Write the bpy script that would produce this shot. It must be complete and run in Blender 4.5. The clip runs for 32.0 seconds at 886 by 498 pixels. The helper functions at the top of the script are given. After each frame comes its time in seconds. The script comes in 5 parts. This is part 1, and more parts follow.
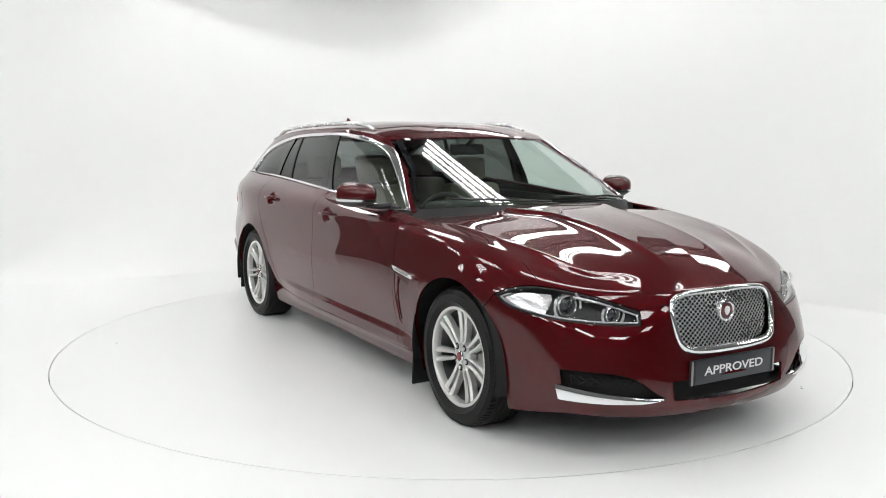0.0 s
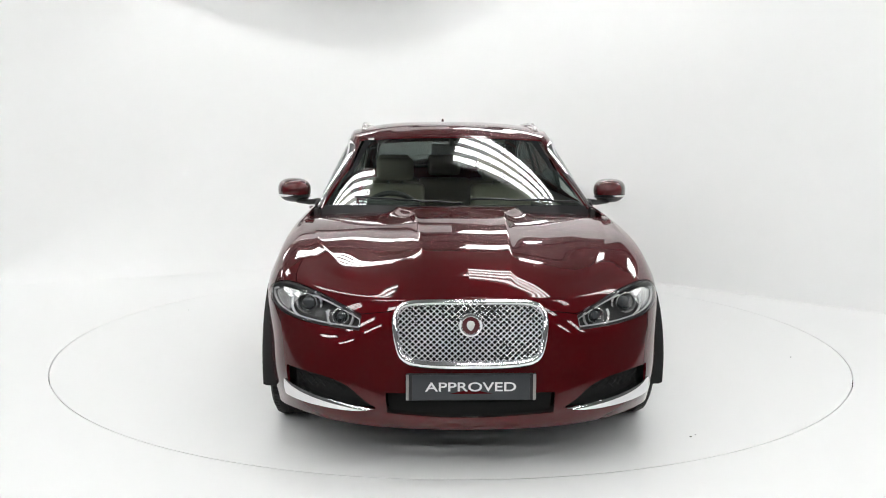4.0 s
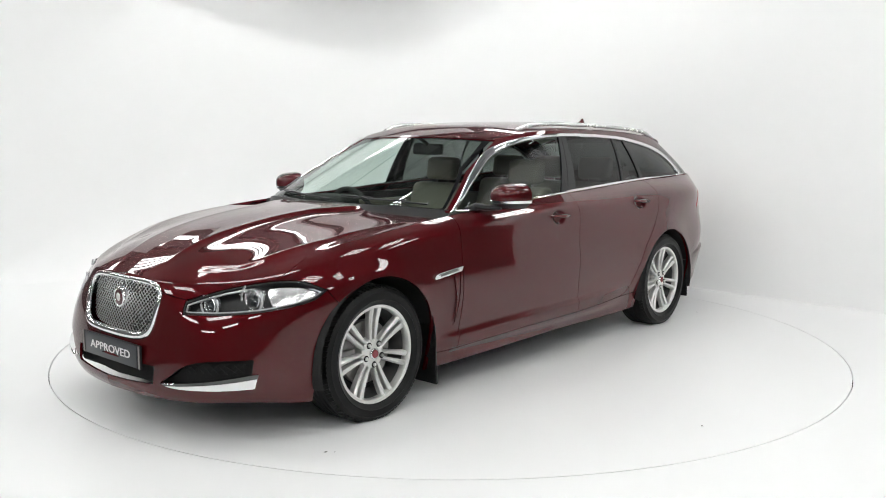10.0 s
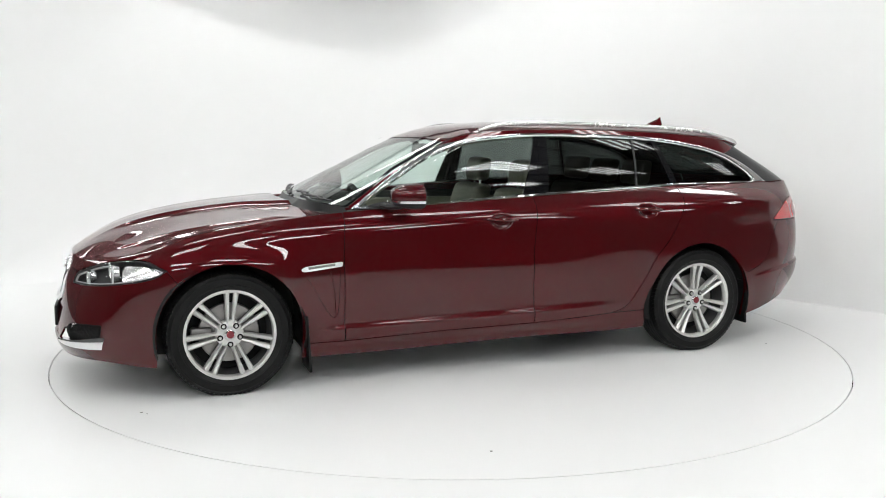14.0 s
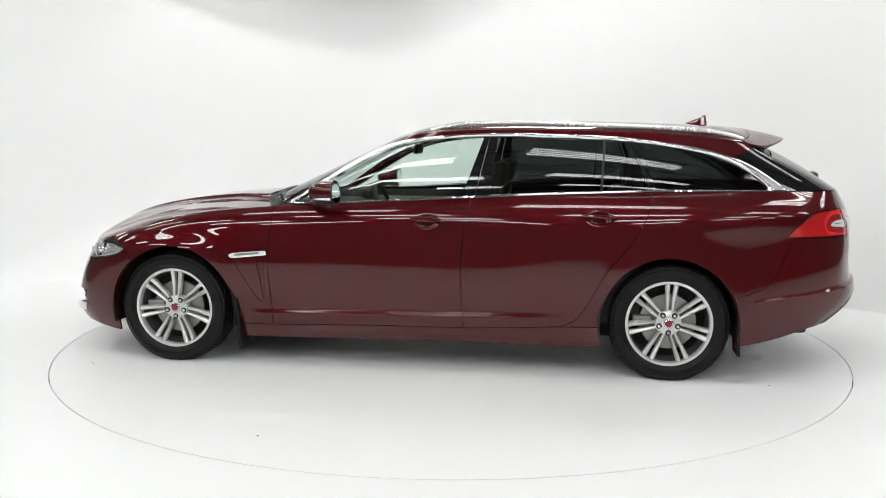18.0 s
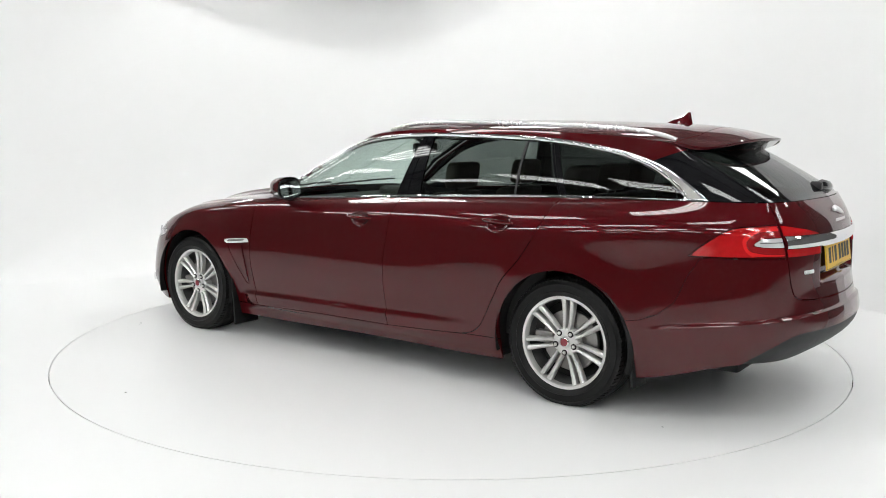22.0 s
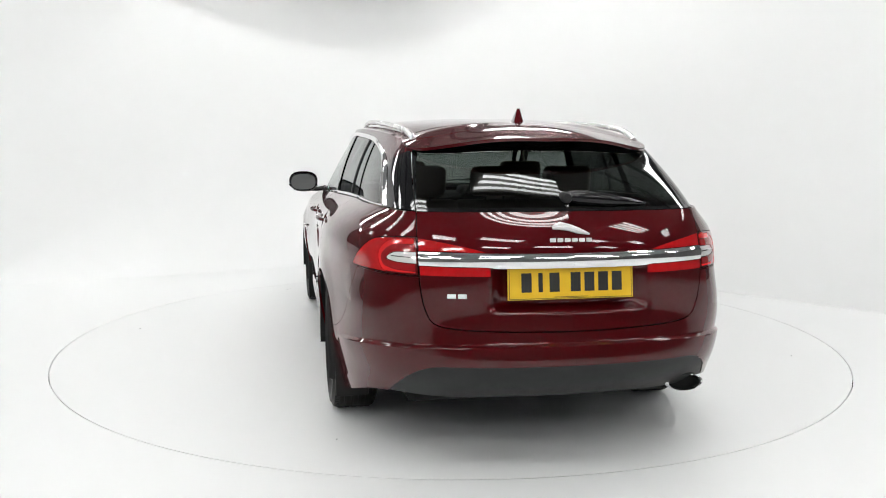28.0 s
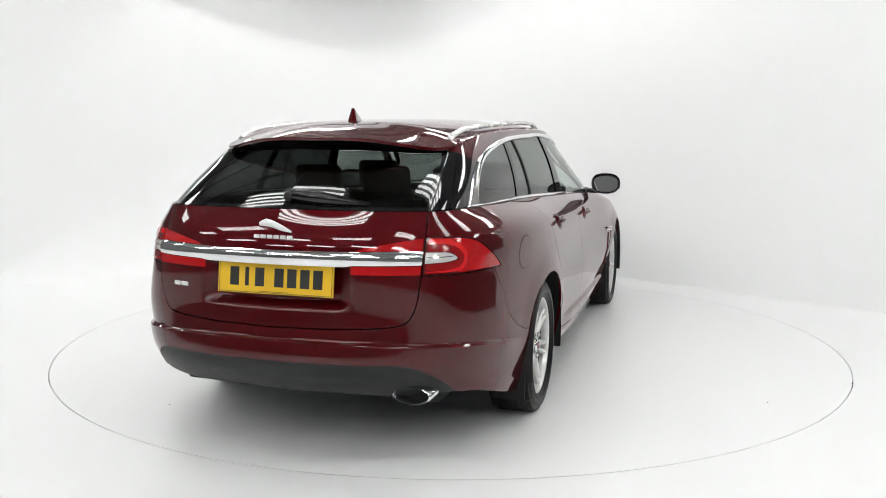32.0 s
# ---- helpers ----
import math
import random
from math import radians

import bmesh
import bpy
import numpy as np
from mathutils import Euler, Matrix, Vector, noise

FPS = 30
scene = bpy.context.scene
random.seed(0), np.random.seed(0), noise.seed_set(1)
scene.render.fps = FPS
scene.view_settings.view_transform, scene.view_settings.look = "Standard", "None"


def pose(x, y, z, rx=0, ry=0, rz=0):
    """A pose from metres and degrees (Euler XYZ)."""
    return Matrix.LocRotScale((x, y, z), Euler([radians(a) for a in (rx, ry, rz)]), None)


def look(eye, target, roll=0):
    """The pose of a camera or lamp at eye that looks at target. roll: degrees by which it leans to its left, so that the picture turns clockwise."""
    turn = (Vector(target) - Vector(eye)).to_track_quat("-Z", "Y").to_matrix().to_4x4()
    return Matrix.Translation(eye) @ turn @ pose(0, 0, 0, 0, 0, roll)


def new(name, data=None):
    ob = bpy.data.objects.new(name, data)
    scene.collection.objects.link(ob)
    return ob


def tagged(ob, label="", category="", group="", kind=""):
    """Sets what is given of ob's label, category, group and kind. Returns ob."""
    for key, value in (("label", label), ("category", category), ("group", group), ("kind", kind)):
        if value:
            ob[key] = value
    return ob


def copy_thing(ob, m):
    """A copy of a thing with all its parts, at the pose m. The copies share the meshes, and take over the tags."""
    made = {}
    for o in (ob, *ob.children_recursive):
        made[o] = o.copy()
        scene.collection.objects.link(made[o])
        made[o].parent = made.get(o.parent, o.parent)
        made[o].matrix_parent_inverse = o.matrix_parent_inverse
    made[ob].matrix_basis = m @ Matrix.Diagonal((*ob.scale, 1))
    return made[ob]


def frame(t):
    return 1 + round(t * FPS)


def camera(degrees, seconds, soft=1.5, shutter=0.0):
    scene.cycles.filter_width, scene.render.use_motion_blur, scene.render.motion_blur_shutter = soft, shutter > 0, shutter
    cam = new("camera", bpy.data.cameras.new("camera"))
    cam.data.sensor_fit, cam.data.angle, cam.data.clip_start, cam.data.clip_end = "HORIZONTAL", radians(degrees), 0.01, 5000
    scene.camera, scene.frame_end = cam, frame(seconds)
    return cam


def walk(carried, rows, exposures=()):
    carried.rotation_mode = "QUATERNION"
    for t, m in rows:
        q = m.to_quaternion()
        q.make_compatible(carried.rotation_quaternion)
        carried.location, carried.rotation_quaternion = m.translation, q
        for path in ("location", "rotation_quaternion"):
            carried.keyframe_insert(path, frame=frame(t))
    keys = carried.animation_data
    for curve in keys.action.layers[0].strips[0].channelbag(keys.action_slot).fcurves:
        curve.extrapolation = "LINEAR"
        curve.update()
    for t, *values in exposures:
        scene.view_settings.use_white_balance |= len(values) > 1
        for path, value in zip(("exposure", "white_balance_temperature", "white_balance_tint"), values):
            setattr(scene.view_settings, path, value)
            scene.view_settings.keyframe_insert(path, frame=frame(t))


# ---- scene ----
# the camera stands still before a turntable whose centre is the origin
LENS = 53.73
EYE = Vector((0.0, -5.838, 1.374))
PITCH, YAW = radians(-7.567), radians(0.457)
AHEAD = Vector((-math.sin(YAW) * math.cos(PITCH), math.cos(YAW) * math.cos(PITCH), math.sin(PITCH)))
cam = camera(LENS, 32.0, 1.0)
walk(cam, [(0, look(EYE, EYE + 5 * AHEAD, 0.22)), (32, look(EYE, EYE + 5 * AHEAD, 0.22))])


def turn(t):
    """The turntable's angle in degrees at t seconds."""
    u = (t - 16) / 16
    return -59.80 - 7.10 * t + 0.322 * u * u - 0.477 * u ** 3


# ---- light: the hall's banks of tubes are built with the studio; a faint even light stands for what comes in from the rest of the hall
world = bpy.data.worlds.new("hall")
scene.world = world
world.use_nodes = True
world.node_tree.nodes["Background"].inputs["Color"].default_value = (1.0, 1.0, 1.0, 1)
world.node_tree.nodes["Background"].inputs["Strength"].default_value = 0.05
TUBE_POWER = 14.9
scene.view_settings.exposure = 0.0


# ---- materials ----
def material(name, colour, rough=0.5, metal=0.0, coat=0.0, grain=0.0, scale=40.0, bump=0.0, rough_var=0.0,
             emit=None, power=0.0, trans=0.0, ior=1.45, alpha=1.0, spec=0.5, tint=None):
    m = bpy.data.materials.new(name)
    m.use_nodes = True
    nt = m.node_tree
    b = nt.nodes["Principled BSDF"]
    b.inputs["Base Color"].default_value = (*colour, 1)
    b.inputs["Roughness"].default_value = rough
    b.inputs["Metallic"].default_value = metal
    b.inputs["Coat Weight"].default_value = coat
    b.inputs["Coat Roughness"].default_value = 0.015
    b.inputs["IOR"].default_value = ior
    b.inputs["Specular IOR Level"].default_value = spec
    b.inputs["Transmission Weight"].default_value = trans
    b.inputs["Alpha"].default_value = alpha
    if emit:
        b.inputs["Emission Color"].default_value = (*emit, 1)
        b.inputs["Emission Strength"].default_value = power
    if grain or bump or rough_var:
        co = nt.nodes.new("ShaderNodeTexCoord")
        n1 = nt.nodes.new("ShaderNodeTexNoise")
        n1.inputs["Scale"].default_value, n1.inputs["Detail"].default_value = scale, 5
        n2 = nt.nodes.new("ShaderNodeTexNoise")
        n2.inputs["Scale"].default_value, n2.inputs["Detail"].default_value = scale * 0.06, 3
        nt.links.new(co.outputs["Object"], n1.inputs["Vector"])
        nt.links.new(co.outputs["Object"], n2.inputs["Vector"])
        add = nt.nodes.new("ShaderNodeMath")
        add.operation = "ADD"
        nt.links.new(n1.outputs["Fac"], add.inputs[0])
        nt.links.new(n2.outputs["Fac"], add.inputs[1])
        if grain:
            mix = nt.nodes.new("ShaderNodeMix")
            mix.data_type = "RGBA"
            lo = tuple(c * (1 - grain) for c in colour)
            hi = tint or tuple(min(1, c * (1 + grain)) for c in colour)
            mix.inputs["A"].default_value, mix.inputs["B"].default_value = (*lo, 1), (*hi, 1)
            half = nt.nodes.new("ShaderNodeMath")
            half.operation = "MULTIPLY"
            half.inputs[1].default_value = 0.5
            nt.links.new(add.outputs[0], half.inputs[0])
            nt.links.new(half.outputs[0], mix.inputs["Factor"])
            nt.links.new(mix.outputs["Result"], b.inputs["Base Color"])
        if rough_var:
            mr = nt.nodes.new("ShaderNodeMapRange")
            mr.inputs["From Min"].default_value, mr.inputs["From Max"].default_value = 0.6, 1.4
            mr.inputs["To Min"].default_value = max(0, rough - rough_var)
            mr.inputs["To Max"].default_value = rough + rough_var
            nt.links.new(add.outputs[0], mr.inputs["Value"])
            nt.links.new(mr.outputs["Result"], b.inputs["Roughness"])
        if bump:
            bp = nt.nodes.new("ShaderNodeBump")
            bp.inputs["Strength"].default_value = bump
            bp.inputs["Distance"].default_value = 0.002
            nt.links.new(n1.outputs["Fac"], bp.inputs["Height"])
            nt.links.new(bp.outputs["Normal"], b.inputs["Normal"])
    return m


PAINT = material("maroon_paint", (0.066, 0.0019, 0.0038), 0.36, 0.40, 1.0, grain=0.10, scale=900, rough_var=0.03, spec=0.0)
PAINT.node_tree.nodes["Principled BSDF"].inputs["Coat IOR"].default_value = 1.52
CHROME = material("chrome", (0.80, 0.80, 0.81), 0.06, 1.0, rough_var=0.02, scale=30)
RAIL = material("satin_aluminium", (0.80, 0.80, 0.80), 0.26, 0.6, 0.3, rough_var=0.04, scale=60)
BLACK = material("black_plastic", (0.012, 0.012, 0.013), 0.45, grain=0.2, scale=300, bump=0.05, rough_var=0.08)
GLOSS = material("gloss_black", (0.006, 0.006, 0.007), 0.05, rough_var=0.02)
RUBBER = material("tyre_rubber", (0.006, 0.006, 0.006), 0.44, grain=0.3, scale=120, bump=0.12, rough_var=0.1, spec=0.26)
ALLOY = material("silver_alloy", (0.70, 0.695, 0.68), 0.35, 0.65, 0.08, grain=0.06, scale=200, rough_var=0.06)
STEEL = material("brake_steel", (0.32, 0.31, 0.30), 0.4, 0.9, grain=0.2, scale=90, rough_var=0.1)
BARREL = material("rim_barrel", (0.10, 0.10, 0.10), 0.5, 0.4, grain=0.3, scale=60, rough_var=0.1)
CLAD = material("grey_cladding", (0.009, 0.010, 0.0105), 0.5, grain=0.15, scale=400, bump=0.05, rough_var=0.06)
LINER = material("dark_liner", (0.008, 0.008, 0.008), 0.8, grain=0.2, scale=60, bump=0.1)
WHITE = material("white_cove", (0.87, 0.87, 0.87), 0.75, grain=0.02, scale=6, bump=0.02)


def glass(name, colour, see, least):
    """Car glass: a clear or smoked sheet that mirrors by its Fresnel gloss."""
    m = bpy.data.materials.new(name)
    m.use_nodes = True
    nt = m.node_tree
    nt.nodes.remove(nt.nodes["Principled BSDF"])
    tr, gl = nt.nodes.new("ShaderNodeBsdfTransparent"), nt.nodes.new("ShaderNodeBsdfGlossy")
    tr.inputs["Color"].default_value = (*[c * see for c in colour], 1)
    gl.inputs["Roughness"].default_value = 0.012
    # gloss by Schlick's rule, the same from within and without
    lw, mx = nt.nodes.new("ShaderNodeLayerWeight"), nt.nodes.new("ShaderNodeMixShader")
    lw.inputs["Blend"].default_value = 0.5
    pw, mr = nt.nodes.new("ShaderNodeMath"), nt.nodes.new("ShaderNodeMapRange")
    pw.operation, pw.inputs[1].default_value = "POWER", 4.5
    mr.inputs["To Min"].default_value, mr.inputs["To Max"].default_value = least, 1.0
    nt.links.new(lw.outputs["Facing"], pw.inputs[0])
    nt.links.new(pw.outputs[0], mr.inputs["Value"])
    nt.links.new(mr.outputs["Result"], mx.inputs[0])
    nt.links.new(tr.outputs[0], mx.inputs[1])
    nt.links.new(gl.outputs[0], mx.inputs[2])
    nt.links.new(mx.outputs[0], nt.nodes["Material Output"].inputs["Surface"])
    return m


GLASS = glass("clear_glass", (0.90, 1.0, 0.955), 0.87, 0.060)
PRIVACY = glass("smoked_glass", (0.9, 1.0, 0.95), 0.16, 0.032)
LENS_CLEAR = glass("lamp_lens", (1, 1, 1), 0.96, 0.012)


# ---- mesh helpers ----
def mesh_from(name, verts, faces, mat, sharp=35):
    me = bpy.data.meshes.new(name)
    me.from_pydata([tuple(map(float, v)) for v in verts], [], faces)
    me.update()
    bm = bmesh.new()
    bm.from_mesh(me)
    bmesh.ops.remove_doubles(bm, verts=bm.verts, dist=2e-5)
    limit = radians(sharp)
    for f in bm.faces:
        f.smooth = True
    for e in bm.edges:
        if len(e.link_faces) != 2 or e.calc_face_angle(0) > limit:
            e.smooth = False
    bm.to_mesh(me)
    bm.free()
    me.materials.append(mat)
    return me


def part(name, bm, mat, parent, label="", sharp=35):
    """One mesh object under a thing or a part; bm is a bmesh or a (verts, faces) pair."""
    if isinstance(bm, tuple):
        me = mesh_from(name, bm[0], bm[1], mat, sharp)
    else:
        for f in bm.faces:
            f.smooth = True
        for e in bm.edges:
            if len(e.link_faces) != 2 or e.calc_face_angle(0) > radians(sharp):
                e.smooth = False
        me = bpy.data.meshes.new(name)
        bm.to_mesh(me)
        bm.free()
        me.materials.append(mat)
    ob = new(name, me)
    ob.parent = parent
    return tagged(ob, label) if label else ob


def spline(xs, ys):
    """A natural cubic spline through the points; ys may be rows of coordinates."""
    xs, ys = np.asarray(xs, float), np.asarray(ys, float)
    n, h = len(xs), np.diff(xs)
    A = np.zeros((n, n))
    r = np.zeros_like(ys)
    A[0, 0] = A[-1, -1] = 1
    for i in range(1, n - 1):
        A[i, i - 1], A[i, i], A[i, i + 1] = h[i - 1], 2 * (h[i - 1] + h[i]), h[i]
        r[i] = 6 * ((ys[i + 1] - ys[i]) / h[i] - (ys[i] - ys[i - 1]) / h[i - 1])
    m = np.linalg.solve(A, r)

    def f(x):
        x = np.asarray(x, float)
        i = np.clip(np.searchsorted(xs, x) - 1, 0, n - 2)
        a, b = xs[i + 1] - x, x - xs[i]
        hh = h[i]
        if ys.ndim > 1:
            a, b, hh = a[..., None], b[..., None], hh[..., None]
        return (m[i] * a ** 3 + m[i + 1] * b ** 3) / (6 * hh) + (ys[i] / hh - m[i] * hh / 6) * a + (ys[i + 1] / hh - m[i + 1] * hh / 6) * b

    return f


def monotone(xs, ys):
    """A cubic through the points that never overshoots."""
    xs, ys = np.asarray(xs, float), np.asarray(ys, float)
    h, d = np.diff(xs), np.diff(ys) / np.diff(xs)
    m = np.zeros(len(xs))
    m[0], m[-1] = d[0], d[-1]
    for i in range(1, len(xs) - 1):
        if d[i - 1] * d[i] > 0:
            w1, w2 = 2 * h[i] + h[i - 1], h[i] + 2 * h[i - 1]
            m[i] = (w1 + w2) / (w1 / d[i - 1] + w2 / d[i])

    def f(x):
        x = np.clip(np.asarray(x, float), xs[0], xs[-1])
        i = np.clip(np.searchsorted(xs, x) - 1, 0, len(xs) - 2)
        u = (x - xs[i]) / h[i]
        return ((1 + 2 * u) * (1 - u) ** 2 * ys[i] + u * (1 - u) ** 2 * h[i] * m[i]
                + u * u * (3 - 2 * u) * ys[i + 1] + u * u * (u - 1) * h[i] * m[i + 1])

    return f


def closed(points, n=12):
    """A closed smooth outline through 2D points; a point given twice is a corner."""
    P = [np.array(p, float) for p in points]
    out = []
    L = len(P)
    for i in range(L):
        p0, p1, p2, p3 = P[i - 1], P[i], P[(i + 1) % L], P[(i + 2) % L]
        if np.allclose(p1, p2):
            continue
        if np.allclose(p0, p1):
            p0 = p1 - (p2 - p1) * 0.5
        if np.allclose(p2, p3):
            p3 = p2 + (p2 - p1) * 0.5
        k = np.linalg.norm(p2 - p1)
        m1 = (p2 - p0) / max(np.linalg.norm(p2 - p0), 1e-9) * k
        m2 = (p3 - p1) / max(np.linalg.norm(p3 - p1), 1e-9) * k
        for j in range(n):
            u = j / n
            out.append((1 + 2 * u) * (1 - u) ** 2 * p1 + u * (1 - u) ** 2 * m1 + u * u * (3 - 2 * u) * p2 + u * u * (u - 1) * m2)
    return np.array(out)


def inside(poly, a, b):
    """The signed distance of points (a, b) to a closed outline, positive inside."""
    P = np.stack([np.ravel(a), np.ravel(b)], -1)
    A, B = poly, np.roll(poly, -1, 0)
    best, odd = np.full(len(P), 1e9), np.zeros(len(P), bool)
    for p, q in zip(A, B):
        d = q - p
        t = np.clip(((P - p) @ d) / max(d @ d, 1e-12), 0, 1)
        best = np.minimum(best, ((P - p - t[:, None] * d) ** 2).sum(1))
        hit = (p[1] > P[:, 1]) != (q[1] > P[:, 1])
        if abs(d[1]) > 1e-12:
            odd ^= hit & (P[:, 0] < d[0] * (P[:, 1] - p[1]) / d[1] + p[0])
    return (np.where(odd, 1, -1) * np.sqrt(best)).reshape(np.shape(a))


def side_of(line, a, b):
    """The signed distance to an open line of 2D points, positive on its left."""
    P = np.stack([np.ravel(a), np.ravel(b)], -1)
    L = np.asarray(line, float)
    best, sign = np.full(len(P), 1e9), np.ones(len(P))
    ext = np.vstack([L[0] - 5 * (L[1] - L[0]) / np.linalg.norm(L[1] - L[0]), L, L[-1] + 5 * (L[-1] - L[-2]) / np.linalg.norm(L[-1] - L[-2])])
    for p, q in zip(ext[:-1], ext[1:]):
        d = q - p
        t = np.clip(((P - p) @ d) / (d @ d), 0, 1)
        r = P - p - t[:, None] * d
        dd = (r ** 2).sum(1)
        s = np.sign(d[0] * r[:, 1] - d[1] * r[:, 0])
        near = dd < best - 1e-12
        best, sign = np.where(near, dd, best), np.where(near, s, sign)
    return (sign * np.sqrt(best)).reshape(np.shape(a))


class Sheet:
    """A smooth grid of points with unit normals; x ahead, y to the car's left, z up."""

    def __init__(self, P):
        self.P = P
        du, dv = np.gradient(P, axis=0), np.gradient(P, axis=1)
        n = np.cross(du, dv)
        n /= np.maximum(np.linalg.norm(n, axis=2, keepdims=True), 1e-9)
        if (n * (P - np.array([0, 0, 0.6]))).sum() < 0:
            n = -n
        self.N = n
        self.flip = (np.cross(P[1, 0] - P[0, 0], P[0, 1] - P[0, 0]) @ n[0, 0]) < 0
        nu, nv = P.shape[:2]
        self.U, self.V = np.meshgrid(np.linspace(0, 1, nu), np.linspace(0, 1, nv), indexing="ij")
        self.x, self.y, self.z = P[..., 0], P[..., 1], P[..., 2]

    def cut(self, *fields):
        """Faces where all the fields are positive, trimmed at their zero lines: points, normals, faces."""
        nu, nv = self.P.shape[:2]
        pts = np.concatenate([self.P.reshape(-1, 3), self.N.reshape(-1, 3)] + [np.reshape(f, (-1, 1)) for f in fields], 1)
        idx = np.arange(nu * nv).reshape(nu, nv)
        quads = np.stack([idx[:-1, :-1], idx[1:, :-1], idx[1:, 1:], idx[:-1, 1:]], -1).reshape(-1, 4)
        if self.flip:
            quads = quads[:, ::-1]
        F = pts[:, 6:]
        if F.shape[1]:
            ok = F[quads] > 0
            full = ok.all((1, 2))
            none = (~ok).all(1).any(1)
        else:
            full, none = np.ones(len(quads), bool), np.zeros(len(quads), bool)
        rows, faces = [], []
        used = {}

        def vert(i):
            if i not in used:
                used[i] = len(rows)
                rows.append(pts[i])
            return used[i]

        for q in quads[full]:
            faces.append([vert(i) for i in q])
        for q in quads[~full & ~none]:
            poly = [pts[i] for i in q]
            for k in range(6, pts.shape[1]):
                res = []
                for a, b in zip(poly, poly[1:] + poly[:1]):
                    if a[k] > 0:
                        res.append(a)
                    if (a[k] > 0) != (b[k] > 0):
                        t = a[k] / (a[k] - b[k])
                        res.append(a + t * (b - a))
                poly = res
                if len(poly) < 3:
                    break
            if len(poly) >= 3:
                base = len(rows)
                rows.extend(poly)
                faces.append(list(range(base, base + len(poly))))
        if not rows:
            return np.zeros((0, 3)), np.zeros((0, 3)), []
        R = np.array(rows)
        key = np.round(R[:, :3] * 2e5).astype(np.int64)
        _, first, inv = np.unique(key, axis=0, return_index=True, return_inverse=True)
        inv = np.ravel(inv)
        out = []
        for f in faces:
            g = []
            for i in f:
                j = int(inv[i])
                if not g or g[-1] != j:
                    g.append(j)
            if len(g) > 1 and g[0] == g[-1]:
                g.pop()
            if len(g) >= 3:
                out.append(g)
        return R[first, :3], R[first, 3:6], out


def join(*pieces):
    """Several (points, normals, faces) as one."""
    V, N, F, o = [], [], [], 0
    for v, n, f in pieces:
        V.append(v), N.append(n)
        F += [[i + o for i in q] for q in f]
        o += len(v)
    return np.concatenate(V), np.concatenate(N), F


def shell(piece, thick=0.012, lift=0.0, mirror=False, back=False):
    """A skin with edges folded inwards by thick and raised by lift, a length or a rule for it."""
    v, n, f = piece
    n = n / np.maximum(np.linalg.norm(n, axis=1, keepdims=True), 1e-9)
    v = v + n * (lift(v)[:, None] if callable(lift) else lift)
    count = {}
    for q in f:
        for a, b in zip(q, q[1:] + q[:1]):
            count[(a, b)] = count.get((a, b), 0) + 1
    edge = [(a, b) for (a, b) in count if (b, a) not in count]
    ring = {}
    V = [tuple(p) for p in v]
    F = [list(q) for q in f]
    if back:
        base = len(V)
        V += [tuple(p) for p in v - n * thick]
        F += [[i + base for i in q[::-1]] for q in f]
        ring = {i: base + i for i in range(len(v))}
    for e in edge:
        for i in e:
            if i not in ring:
                ring[i] = len(V)
                V.append(tuple(v[i] - n[i] * thick))
    for a, b in edge:
        F.append([b, a, ring[a], ring[b]])
    if mirror:
        V = [(x, -y, z) for x, y, z in V]
        F = [q[::-1] for q in F]
    return V, F


def tube(path, radius, n=10, flat=1.0, up=(0, 0, 1), caps=True):
    """A rod along 3D points; radius may vary point by point; flat squeezes it along up."""
    P = np.array(path, float)
    T = np.gradient(P, axis=0)
    T /= np.linalg.norm(T, axis=1, keepdims=True)
    r = np.broadcast_to(np.asarray(radius, float), (len(P),))
    V, F = [], []
    for i, (p, t) in enumerate(zip(P, T)):
        s = np.cross(t, up)
        s /= max(np.linalg.norm(s), 1e-9)
        w = np.cross(s, t)
        for k in range(n):
            a = 2 * math.pi * k / n
            V.append(p + r[i] * (math.cos(a) * s + math.sin(a) * flat * w))
    for i in range(len(P) - 1):
        for k in range(n):
            a, b = i * n + k, i * n + (k + 1) % n
            F.append([a, b, b + n, a + n])
    if caps:
        F.append(list(range(n))[::-1])
        F.append([(len(P) - 1) * n + k for k in range(n)])
    return V, F


def box(x0, x1, y0, y1, z0, z1, bevel=0.0, seg=2):
    bm = bmesh.new()
    bmesh.ops.create_cube(bm, size=1)
    for v in bm.verts:
        v.co = Vector(((x0 + x1) / 2 + v.co.x * (x1 - x0), (y0 + y1) / 2 + v.co.y * (y1 - y0), (z0 + z1) / 2 + v.co.z * (z1 - z0)))
    if bevel:
        bmesh.ops.bevel(bm, geom=bm.edges[:], offset=bevel, segments=seg, profile=0.5, affect="EDGES")
    return bm


def lathe(profile, n=48, axis="y", centre=(0, 0, 0), closed_loop=False):
    """Turns (radius, offset) points round an axis."""
    V, F = [], []
    m = len(profile)
    for k in range(n):
        a = 2 * math.pi * k / n
        for r, o in profile:
            c, s = r * math.cos(a), r * math.sin(a)
            p = {"y": (c, o, s), "x": (o, c, s), "z": (c, s, o)}[axis]
            V.append(tuple(np.array(p) + np.array(centre)))
    for k in range(n):
        for j in range(m if closed_loop else m - 1):
            a, b = k * m + j, k * m + (j + 1) % m
            c, d = ((k + 1) % n) * m + (j + 1) % m, ((k + 1) % n) * m + j
            F.append([a, b, c, d])
    return V, F

